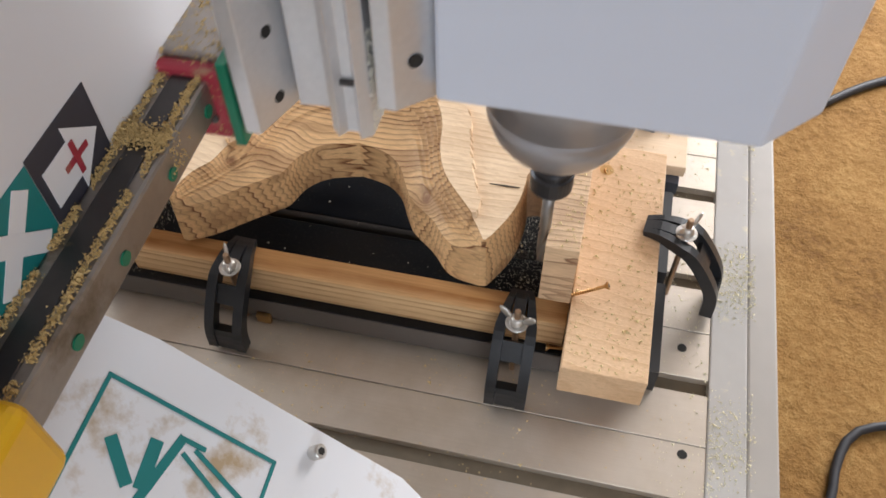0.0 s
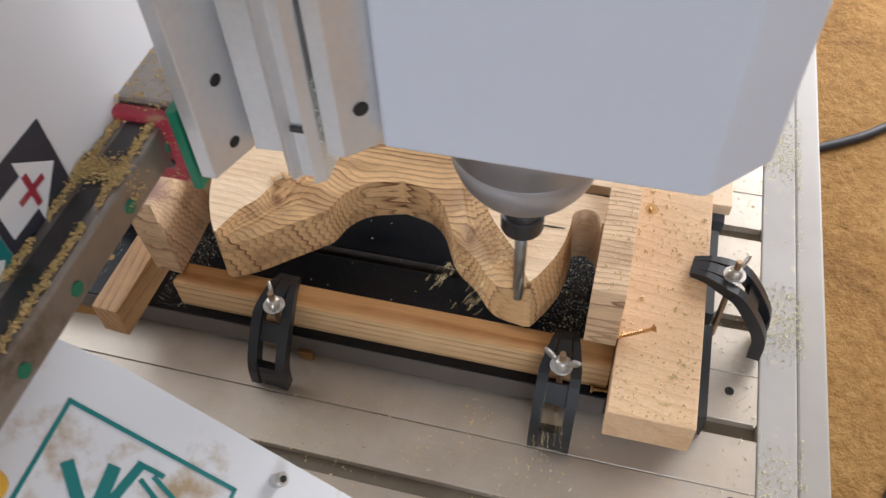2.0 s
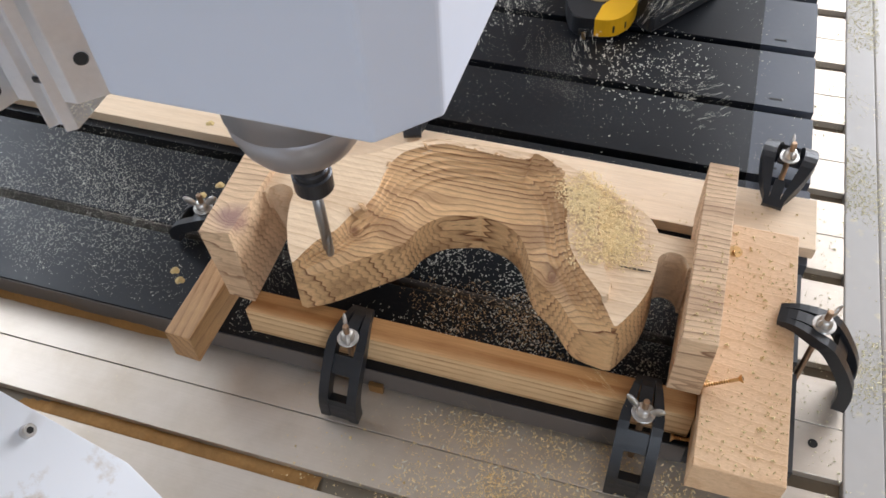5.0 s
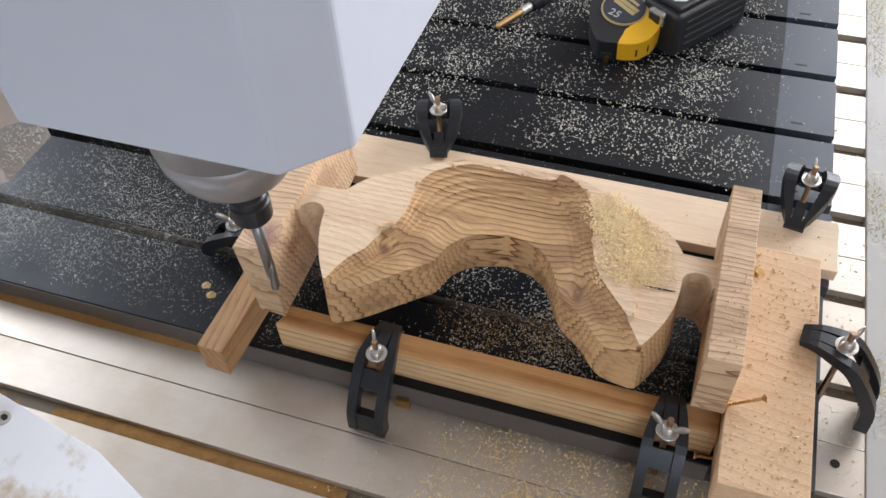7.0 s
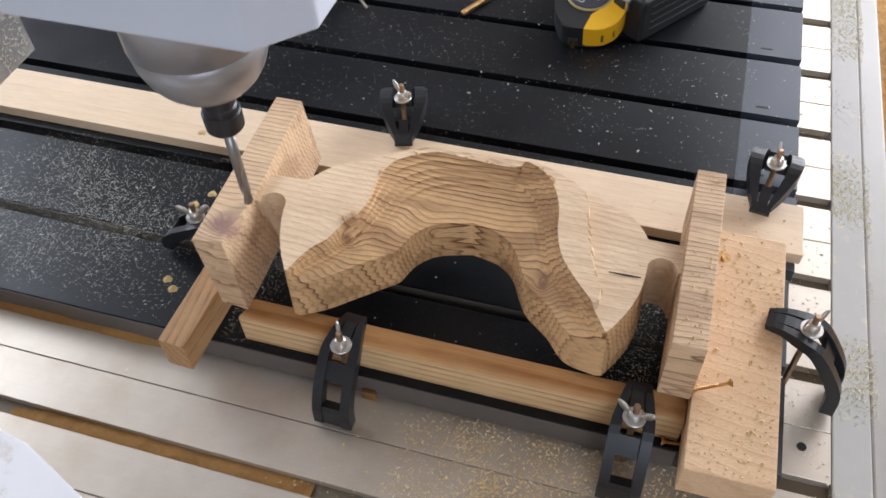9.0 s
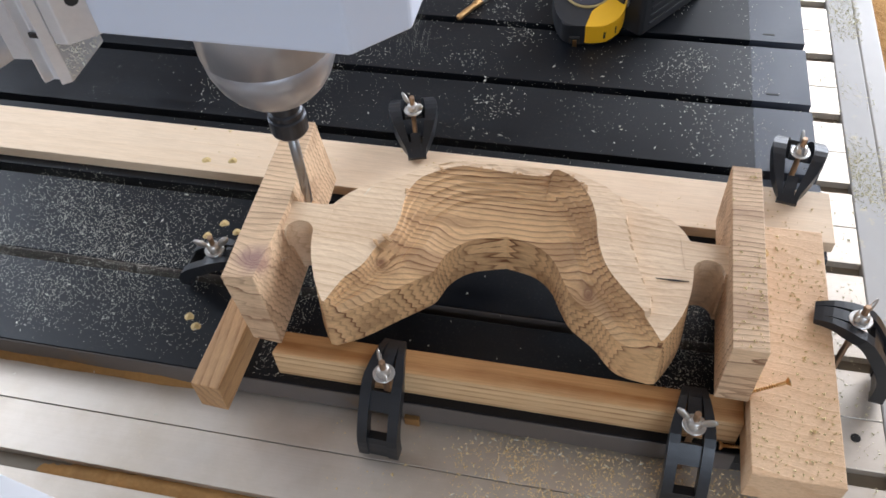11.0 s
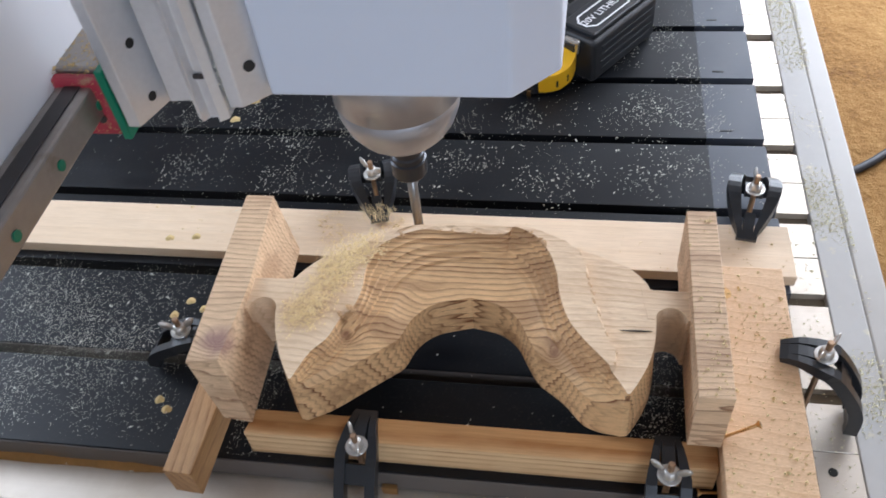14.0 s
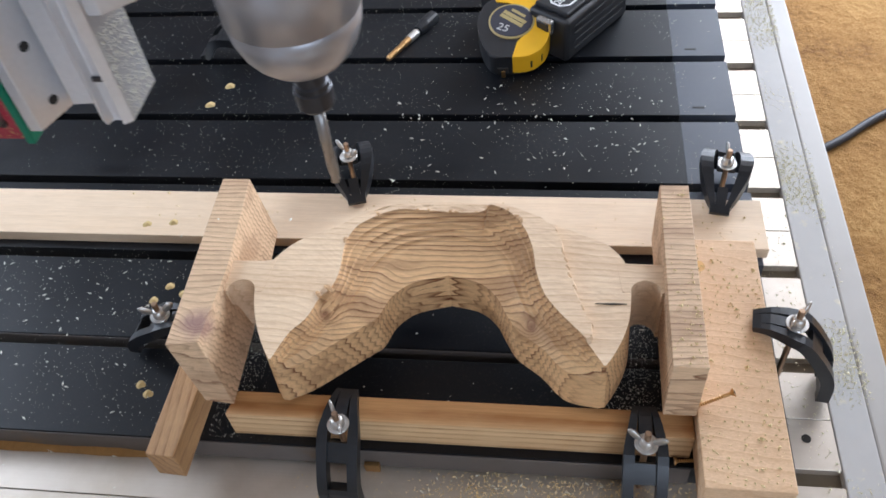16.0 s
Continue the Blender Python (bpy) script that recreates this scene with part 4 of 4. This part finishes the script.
def build_gantry():
    part("side_panel", box(-0.300, -0.272, -0.42, 1.25, 0.452, 1.05, 0.002), M["panel"], gantry, "smooth white panel")
    part("leg", box(-0.345, -0.300, -0.46, -0.19, 0.0, 0.46, 0.004), M["panel"], gantry)
    part("far_leg", box(-0.345, -0.300, 1.15, 1.25, 0.0, 0.46, 0.004), M["panel"], gantry)
    rail = part("linear_rail", box(-0.2715, -0.236, -0.30, 1.15, 0.450, 0.482, 0.003), M["rail"], gantry, "oily steel rail caked with sawdust")
    part("rail_groove", box(-0.262, -0.246, -0.298, 1.148, 0.4815, 0.4835, 0.0008, segments=1), M["dark_steel"], rail)
    for y in (-0.245, -0.185, -0.115, -0.055, 0.02, 0.10, 0.18, 0.26):
        part("rail_plug", turned([(0.005, 0.0), (0.005, 0.0012)], 16, pose(-0.236, y, 0.463, 0, 90, 0)), M["green"], rail, "green rail plug")
    part("end_stop", box(-0.283, -0.226, -0.42, -0.295, 0.425, 0.492, 0.008, segments=3), M["yellow"], gantry, "yellow plastic end stop")
    # caked dust along both rail edges and one thick clump across the rail
    rng = np.random.default_rng(8)
    places = []
    for i in range(4600):
        y, x = rng.uniform(-0.3, -0.02), rng.choice([-0.268, -0.2425]) + rng.normal(0, 0.0018)
        if noise.noise(Vector((x * 50, y * 45, 3))) > -0.3:
            places.append((x, y, 0.4825 + rng.uniform(0, 0.0022)))
    for i in range(1500):
        a = rng.uniform(0, 1)
        y = -0.106 + rng.normal(0, 0.0055)
        places.append((-0.272 + 0.038 * a, y, 0.483 + rng.uniform(0, 0.005)) if a < 0.95 else (-0.2345 + rng.uniform(-0.001, 0.002), y, rng.uniform(0.458, 0.485)))
    crust = flakes("caked_dust", places, 0.0011, M["clump"], "crust of caked sawdust on the rail")
    crust.parent = rail
    del crust["category"]
    # printed axis label: dark and teal squares with a white arrow and a white cross
    x = -0.2718
    label = part("axis_label", box(x, x + 0.0006, -0.183, -0.117, 0.470, 0.537), M["ink"], gantry, "dark printed square")
    part("label_field", box(x, x + 0.0006, -0.249, -0.184, 0.470, 0.535), M["teal"], label, "teal printed square")
    part("label_field", box(x, x + 0.0006, -0.315, -0.250, 0.470, 0.535), M["ink"], label)

    def flat(points, lift):
        bm = bmesh.new()
        lo = [bm.verts.new((x + lift, y, z)) for y, z in points]
        hi = [bm.verts.new((x + lift + 0.0005, y, z)) for y, z in points]
        bm.faces.new(lo)
        bm.faces.new(hi[::-1])
        for k in range(len(lo)):
            j = (k + 1) % len(lo)
            bm.faces.new((lo[k], hi[k], hi[j], lo[j]))
        return bm

    part("arrow", flat([(-0.177, 0.492), (-0.150, 0.492), (-0.150, 0.481), (-0.122, 0.506), (-0.150, 0.531), (-0.150, 0.520), (-0.177, 0.520)], 0.0007), M["white_print"], label, "white printed arrow")

    def cross(cy, cz, r, w, lift, turn=0.785):
        bm = bmesh.new()
        for a in (turn + 1.5708, turn):
            c, s = math.cos(a), math.sin(a)
            pts = [(cy + u * c - v * s, cz + u * s + v * c) for u, v in ((-r, -w), (r, -w), (r, w), (-r, w))]
            joined(bm, flat(pts, lift + (0.0002 if a > 1 else 0)))
        return bm

    part("red_cross", cross(-0.148, 0.506, 0.0125, 0.0022, 0.0014, 0.0), M["red"], label, "small red cross")
    part("white_cross", cross(-0.217, 0.506, 0.031, 0.0068, 0.0007), M["white_print"], label, "white printed axis cross")
    part("panel_plug", turned([(0.016, 0.0), (0.016, 0.0015)], 24, pose(-0.2718, -0.06, 0.63, 0, 90, 0)), M["ink"], gantry)
    # slanted guard plate with a teal pictogram
    plate_m = pose(-0.265, -0.217, 0.364, 0, 45, 0)
    out = [(-0.035, -0.24), (0.42, -0.24), (0.42, -0.008), (0.410, 0.004), (0.262, 0.042), (0.02, 0.040), (-0.035, 0.034)]
    guard = part("guard_plate", prism(out, -0.004, 0.0, 0.0008), M["sign"], gantry, "slanted white guard plate with dusty stains")
    guard.matrix_local = plate_m

    def line(a, b, w=0.0022):
        d = Vector((b[0] - a[0], b[1] - a[1])).normalized() * w
        nx, ny = -d.y, d.x
        return prism([(a[0] + nx - d.x, a[1] + ny - d.y), (b[0] + nx + d.x, b[1] + ny + d.y), (b[0] - nx + d.x, b[1] - ny + d.y), (a[0] - nx - d.x, a[1] - ny - d.y)][::-1], 0.0003, 0.0007)

    bm = bmesh.new()
    for a, b in (((0, 0), (0.141, 0)), ((0.141, 0), (0.141, -0.14)), ((0.141, -0.14), (0, -0.14)), ((0, -0.14), (0, 0))):
        joined(bm, line(a, b, 0.0016))
    part("pictogram_border", bm, M["teal"], guard, "thin teal printed border")
    for a, b, w in (((0.080, -0.020), (0.125, -0.036), 0.0018), ((0.072, -0.026), (0.118, -0.046), 0.0018), ((0.066, -0.016), (0.084, -0.016), 0.0018),
                    ((0.066, -0.018), (0.052, -0.075), 0.0035), ((0.040, -0.058), (0.022, -0.040), 0.0045), ((0.050, -0.030), (0.052, -0.055), 0.005),
                    ((0.03, -0.085), (0.10, -0.10), 0.004), ((0.09, -0.07), (0.12, -0.085), 0.003)):
        part("pictogram_bar", line(a, b, w), M["teal"], guard)
    part("cap_screw", turned([(0.006, 0.0), (0.006, 0.010), (0.005, 0.0112)], 18, Matrix.Translation((0.171, 0.022, 0.0))), M["zinc"], guard)
    part("screw_socket", turned([(0.0032, 0.0105), (0.0032, 0.0117)], 6, Matrix.Translation((0.171, 0.022, 0.0))), M["hole"], guard)


def build_carriage():
    # bearing block astride the rail, red end plate, green seal
    block = part("bearing_block", box(-0.286, -0.226, -0.135, 0.02, 0.436, 0.494, 0.003), M["rail"], carriage, "dusty steel bearing block")
    part("end_plate", box(-0.284, -0.227, -0.147, -0.1355, 0.427, 0.490, 0.003), M["red"], block, "red plastic end plate")
    part("seal", box(-0.2262, -0.2185, -0.149, -0.10, 0.424, 0.500, 0.001), M["green"], block, "green plastic seal")
    part("grub_screw", turned([(0.005, 0.0), (0.005, 0.002)], 12, pose(-0.240, -0.147, 0.448, 90, 0, 0)), M["dark_steel"], block)
    rng = np.random.default_rng(5)
    cake = flakes("block_dust", [(rng.uniform(-0.284, -0.228), rng.uniform(-0.145, 0.0), 0.4942) for i in range(900)] + [(rng.uniform(-0.282, -0.228), -0.1475, rng.uniform(0.43, 0.488)) for i in range(120)], 0.0012, M["clump"], "caked dust on the bearing block")
    cake.parent = block
    del cake["category"]
    # vertical plates and rail
    z0, z1 = 0.440, 1.10
    plate = part("front_plate", prism([(-0.2175, -0.142), (-0.2150, -0.150), (-0.2035, -0.150), (-0.1860, -0.104), (-0.1860, -0.06), (-0.2175, -0.06)], z0, z1, 0.001), M["steel"], carriage, "bare steel plate with bolt holes")
    for z in (0.458, 0.515, 0.60, 0.69):
        part("bolt_hole", turned([(0.0048, 0.0), (0.0048, 0.0008)], 14, pose(-0.1951, -0.1268, z, 90, 0, 69)), M["hole"], plate)
    part("bright_web", prism([(-0.1835, -0.120), (-0.158, -0.118), (-0.158, -0.06), (-0.1835, -0.06)], z0 + 0.006, z1, 0.001), M["steel"], carriage, "bright milled web")
    rail = part("vertical_rail", prism([(-0.157, -0.128), (-0.150, -0.134), (-0.146, -0.126), (-0.138, -0.126), (-0.134, -0.134), (-0.126, -0.128), (-0.126, -0.07), (-0.157, -0.07)], z0 - 0.006, z1, 0.0008), M["steel"], carriage, "oily profiled rail")
    rng = np.random.default_rng(6)
    film = flakes("rail_dust", [(-0.1258 + rng.uniform(0, 0.0006), rng.uniform(-0.128, -0.072), rng.uniform(z0 - 0.005, z0 + 0.085)) for i in range(900)], 0.0011, M["pale_dust"], "pale dust stuck to the rail end")
    film.parent = rail
    del film["category"]
    part("oil_mark", box(-0.1545, -0.1285, -0.1285, -0.1262, 0.478, 0.4835, 0.001), M["dark_steel"], rail)


def build_head():
    # cover: folded front with a chamfered corner, closed underneath
    out = [(-0.080, -0.128), (0.134, -0.128), (0.174, -0.087), (0.176, 0.12), (-0.080, 0.12)]
    part("cover", prism(out, 0.332, 0.86, 0.003), M["cover"], head, "smooth white sheet-metal cover")
    flange = part("mounting_flange", prism([(-0.1210, -0.128), (-0.1180, -0.136), (-0.1060, -0.136), (-0.0815, -0.114), (-0.0815, 0.02), (-0.1210, 0.02)], 0.324, 0.86, 0.0012), M["steel"], head, "steel mounting flange")
    for z in (0.362, 0.52):
        part("flange_screw", turned([(0.0055, 0.0), (0.0055, 0.0010)], 14, pose(-0.0935, -0.1252, z, 90, 0, 42)), M["hole"], flange)
    spindle = part("spindle", turned([(0.024, 0.173), (0.031, 0.176), (0.042, 0.184), (0.0515, 0.194), (0.059, 0.206), (0.065, 0.223), (0.067, 0.240), (0.0662, 0.2408), (0.0662, 0.242), (0.068, 0.2428), (0.068, 0.340)], 56), M["spindle_steel"], head, "brushed steel spindle body", smooth=True)
    part("nose_ring", turned([(0.015, 0.145), (0.0185, 0.146), (0.0185, 0.152), (0.0165, 0.154), (0.0165, 0.174)], 32), M["nut"], spindle)
    part("collet_nut", turned([(0.0105, 0.1195), (0.0165, 0.120), (0.0205, 0.125), (0.0208, 0.1445), (0.019, 0.146)], 32), M["nut"], head, "blackened collet nut")
    bm = turned([(0.0057, 0.060), (0.0060, 0.061), (0.0060, 0.122)], 20)
    flutes = bmesh.new()
    rows = []
    for i in range(34):
        z, tw = 0.008 + 0.056 * i / 33, 3.4 * i / 33
        ring = []
        for k in range(20):
            a = 2 * math.pi * k / 20
            r = 0.0059 - 0.0022 * max(0.0, math.cos(2 * a)) ** 2
            ring.append(flutes.verts.new((r * math.cos(a + tw), r * math.sin(a + tw), z)))
        rows.append(ring)
    for a, b in zip(rows, rows[1:]):
        for k in range(20):
            flutes.faces.new((a[k], a[(k + 1) % 20], b[(k + 1) % 20], b[k]))
    flutes.faces.new(rows[0][::-1])
    flutes.faces.new(rows[-1])
    part("end_mill", joined(bm, flutes), M["mill"], head, "fluted grey end mill", smooth=True)


M["spindle_steel"] = plain("brushed_spindle_steel", (0.42, 0.42, 0.44), 0.36, 0.7, spread=0.1, scale=120, bump=0.04)
M["nut"] = plain("blackened_steel", (0.05, 0.05, 0.055), 0.35, 0.7, spread=0.2, scale=120)
M["mill"] = plain("ground_carbide", (0.30, 0.29, 0.28), 0.35, 0.9, spread=0.15, scale=200)
build_gantry()
build_carriage()
build_head()

TOOL = [
    (0, -0.040, 0.102, 0.145),
    (0.5, -0.039, 0.183, 0.145),
    (1, -0.053, 0.169, 0.145),
    (1.5, -0.080, 0.088, 0.145),
    (2, -0.111, 0.090, 0.145),
    (2.5, -0.185, 0.167, 0.145),
    (3, -0.222, 0.231, 0.145),
    (3.5, -0.304, 0.247, 0.145),
    (4, -0.359, 0.180, 0.145),
    (4.5, -0.392, 0.139, 0.145),
    (7, -0.495, 0.055, 0.175),
    (7.5, -0.495, 0.048, 0.185),
    (8, -0.503, 0.061, 0.200),
    (8.5, -0.530, 0.094, 0.185),
    (9, -0.525, 0.157, 0.185),
    (9.5, -0.523, 0.215, 0.183),
    (12, -0.511, 0.233, 0.145),
    (12.5, -0.510, 0.207, 0.145),
    (13, -0.476, 0.248, 0.145),
    (13.5, -0.410, 0.287, 0.145),
    (14, -0.351, 0.327, 0.129),
    (14.5, -0.350, 0.322, 0.145),
    (15, -0.356, 0.344, 0.155),
    (15.5, -0.341, 0.313, 0.216),
    (16, -0.408, 0.297, 0.226),
]


def chips():
    """Clusters of chips and single slivers that the end mill throws off; each lies at the cut, flies once and lands."""
    rng = np.random.default_rng(21)
    kinds = []
    for k in range(6):
        verts, faces = [], []
        for i in range(26 if k < 3 else 1):
            c = rng.normal(0, 1, 3) * (0.014, 0.014, 0.004) if k < 3 else np.zeros(3)
            ln, w = (rng.uniform(0.0013, 0.0028), 0.0009) if k < 3 else (rng.uniform(0.0022, 0.0042), 0.0011)
            q = Euler(rng.uniform(0, 6.28, 3)).to_matrix() if k < 3 else Matrix.Identity(3)
            n = len(verts)
            verts += [Vector(c) + q @ Vector(v) for v in ((-ln, 0, 0), (0, w, 0.0004), (ln, 0, 0.0003), (0, -w, 0.0002), (0, 0, w))]
            faces += [(n, n + 1, n + 4), (n + 1, n + 2, n + 4), (n + 2, n + 3, n + 4), (n + 3, n, n + 4), (n, n + 3, n + 2, n + 1)]
        kinds.append(mesh("chips", verts, faces, M["flange_dust"] if k < 3 else M["pale_dust"]))
    tt = np.array(TOOL)
    at = lambda t: np.array([np.interp(t, tt[:, 0], tt[:, n]) for n in (1, 2, 3)])  # noqa: E731
    flights = []
    for n, t0, t1, cluster in ((30, 0.3, 2.3, 0.6), (110, 2.3, 4.6, 0.7), (330, 2.9, 3.95, 0.8), (16, 4.6, 8.6, 0.0), (30, 8.6, 11.6, 0.0), (40, 11.6, 14.2, 0.0), (55, 14.2, 15.9, 0.0)):
        for i in range(n):
            t = t0 + (t1 - t0) * (i + rng.uniform(0, 1)) / n
            tip = at(t)
            near = min(range(len(FLANGE)), key=lambda j: math.dist(FLANGE[j][2][:2], tip[:2])) + rng.integers(-7, 8)
            spot = FLANGE[min(max(near, 14), len(FLANGE) - 15)]
            inside = np.array(spot[5])
            start = np.array(spot[rng.integers(0, 5)]) + (rng.normal(0, 0.001), 0, 0.002)
            if t < 4.6:
                end = np.array([rng.uniform(-0.30, 0.02), rng.uniform(-0.16, 0.05), 0.0])
            elif rng.uniform() < 0.5:
                end = np.array([rng.uniform(-0.95, -0.65), rng.uniform(0.0, 0.33), 0.0])
            else:
                end = np.array([rng.uniform(-0.40, 0.0), rng.uniform(0.50, 0.72), 0.0])
            end[2] = SLATZ + 0.002 if end[1] > 0.06 else 0.002
            if 0.06 < end[1] < 0.105 and end[0] > -0.53:
                end[2] = 0.088
            flights.append((t, inside, start, end, rng.uniform(0.38, 0.6), rng.uniform() < cluster))
    for t, inside, start, end, span, cluster in flights:
        ob = tagged(new("chip_puff" if cluster else "flying_chip", kinds[rng.integers(0, 3) if cluster else rng.integers(3, 6)]), "pale wood chips thrown off by the end mill", "wood chip", "flying wood chips", "stuff" if cluster else "")
        a0, a1 = rng.uniform(0, 360), rng.uniform(-70, 70)
        rows = [(0.0, pose(*inside, 0, 0, a0)), (t - 0.07, pose(*inside, 0, 0, a0))]
        for u in np.linspace(0, 1, 6):
            p = start * (1 - u) + end * u
            p[2] += 0.5 * 9.8 * span ** 2 * u * (1 - u) * 0.22
            tilt = 50 * math.sin(math.pi * u)
            rows.append((t + u * span * 0.999, pose(*p, tilt, tilt * 0.6, a0 + a1 * u)))
        rows = [r for r in rows if r[0] < 16.0]
        rows.append((16.0, rows[-1][1]))
        FLIGHTS.append((ob, rows))
    # thicker patches: thrown up from the cut, lying for a while, then blown off to the rear by the air jet
    def patch(radius, count, size, mat):
        verts, faces = [], []
        for i in range(count):
            r, a = radius * math.sqrt(rng.uniform(0, 1)), rng.uniform(0, 6.28)
            c = Vector((r * math.cos(a), r * math.sin(a), rng.uniform(0, 0.0012) * (1 - r / radius)))
            ln, w = size * rng.uniform(0.5, 1.5), size * rng.uniform(0.3, 0.7)
            q = Euler((rng.normal(0, 0.4), rng.normal(0, 0.4), rng.uniform(0, 6.28))).to_matrix()
            n = len(verts)
            verts += [c + q @ Vector(v) for v in ((-ln, 0, 0), (0, w, 0.0004), (ln, 0, 0.0003), (0, -w, 0.0002), (0, 0, w))]
            faces += [(n, n + 1, n + 4), (n + 1, n + 2, n + 4), (n + 2, n + 3, n + 4), (n + 3, n, n + 4), (n, n + 3, n + 2, n + 1)]
        return mesh("sawdust_patch", verts, faces, M[mat])

    thick = [patch(0.022, 46, 0.0019, "flange_dust") for k in range(3)]
    # patches for under the arch, coloured darker to stand in for shade
    brown = [patch(0.030, 90, 0.0011, "shaded_dust") for k in range(3)]
    fine = [patch(0.045, 150, 0.0007, "pale_dust") for k in range(3)]
    thin = [patch(0.032, 44, 0.0013, "pale_dust") for k in range(3)]
    middling = [patch(0.042, 70, 0.0018, "pale_dust") for k in range(3)]
    broad = [patch(0.085, 190, 0.0018, "pale_dust") for k in range(3)]
    lies = []
    half = len(FLANGE) // 2
    for i in range(120):
        p = FLANGE[half + rng.integers(30, 64)][rng.integers(1, 4)]
        lies.append((rng.uniform(2.0, 3.6), np.array(p) + (rng.normal(0, 0.006), rng.normal(0, 0.006), 0.0005), rng.uniform(8.08, 8.22), thick, "on the carved top"))
    for i in range(50):
        p = FLANGE[half - rng.integers(34, 72)][rng.integers(2, 4)]
        lies.append((rng.uniform(12.9, 14.0), np.array(p) + (rng.normal(0, 0.004), rng.normal(0, 0.004), 0.0005), rng.uniform(15.50, 15.60), thick, "on the carved top"))
    for i in range(12):
        lies.append((rng.uniform(13.2, 14.0), np.array([rng.uniform(-0.51, -0.40), rng.uniform(0.375, 0.425), 0.0592]), rng.uniform(15.50, 15.60), thick, "on the pale pine board"))
    for i in range(20):
        lies.append((rng.uniform(2.9, 4.3), np.array([rng.uniform(-0.34, -0.13), rng.uniform(0.125, 0.19), SLATZ + 0.0006]), rng.uniform(8.26, 8.40), brown, "on the black slats"))
    for i in range(120):
        lies.append((rng.uniform(9.6, 13.8), np.array([rng.uniform(-0.85, 0.05), rng.uniform(0.50, 0.95), SLATZ + 0.0006]), rng.uniform(15.50, 15.60), thin, "on the black slats"))
    for i in range(64):
        lies.append((rng.uniform(2.6, 4.4), np.array([rng.uniform(-0.42, -0.10), rng.uniform(0.115, 0.31), SLATZ + 0.0006]), rng.uniform(8.26, 8.40), thin, "on the black slats"))
    for i in range(64):
        lies.append((0.0, np.array([rng.uniform(-1.05, -0.66), rng.uniform(0.10, 0.32), SLATZ + 0.0006]), rng.uniform(15.50, 15.60), fine, "on the black slats"))
    for i in range(26):
        lies.append((0.0, np.array([rng.uniform(-0.95, -0.03), rng.uniform(0.53, 1.1), SLATZ + 0.0006]), rng.uniform(8.42, 8.6), broad, "on the black slats"))
    for i in range(130):
        lies.append((rng.uniform(4.7, 6.3), np.array([rng.uniform(-0.95, 0.0), rng.uniform(0.52, 1.1), SLATZ + 0.0006]), rng.uniform(8.42, 8.6), middling, "on the black slats"))
    for t, p, off, patches, where in lies:
        ob = tagged(new("sawdust_patch", patches[rng.integers(0, 3)]), "loose patch of fresh sawdust " + where, "sawdust", "loose sawdust", "stuff")
        a0 = rng.uniform(0, 360)
        low = p[2] < 0.1
        src = np.array(FLANGE[half + (rng.integers(30, 54) if t < 6 else -rng.integers(50, 68))][5])
        far = np.array([p[0] + rng.uniform(-0.35, 0.22), rng.uniform(1.4, 1.62), SLATZ + 0.001])
        up = np.array([p[0], 0.15 if low else p[1] + 0.05, 0.25])
        hop = src * 0.4 + p * 0.6 + (0, -0.03 if low else 0, 0.0)
        hop[2] = 0.21
        blown = [(off, pose(*p, 0, 0, a0 + 40)), (off + 0.12, pose(*up, 30, 0, a0 + 60)), (off + 0.3, pose(*(up * 0.5 + far * 0.5), 40, 20, a0 + 80)), (off + 0.5, pose(*far, 0, 0, a0 + 100)), (16.0, pose(*far, 0, 0, a0 + 100))]
        if t == 0.0:
            FLIGHTS.append((ob, [(0.0, pose(*p, 0, 0, a0 + 40))] + blown))
            continue
        FLIGHTS.append((ob, [(0.0, pose(*src, 0, 0, a0)), (t, pose(*src, 0, 0, a0)), (t + 0.12, pose(*hop, 30, 10, a0 + 20)), (t + 0.3, pose(*p, 0, 0, a0 + 40))] + blown))


FLIGHTS = []
chips()


def motions():
    for ob, rows in FLIGHTS:
        walk(ob, rows)
    walk(gantry, [(t, pose(x, 0, 0)) for t, x, y, z in TOOL])
    walk(carriage, [(t, pose(x, y, 0)) for t, x, y, z in TOOL])
    walk(head, [(t, pose(x, y, z)) for t, x, y, z in TOOL])


motions()
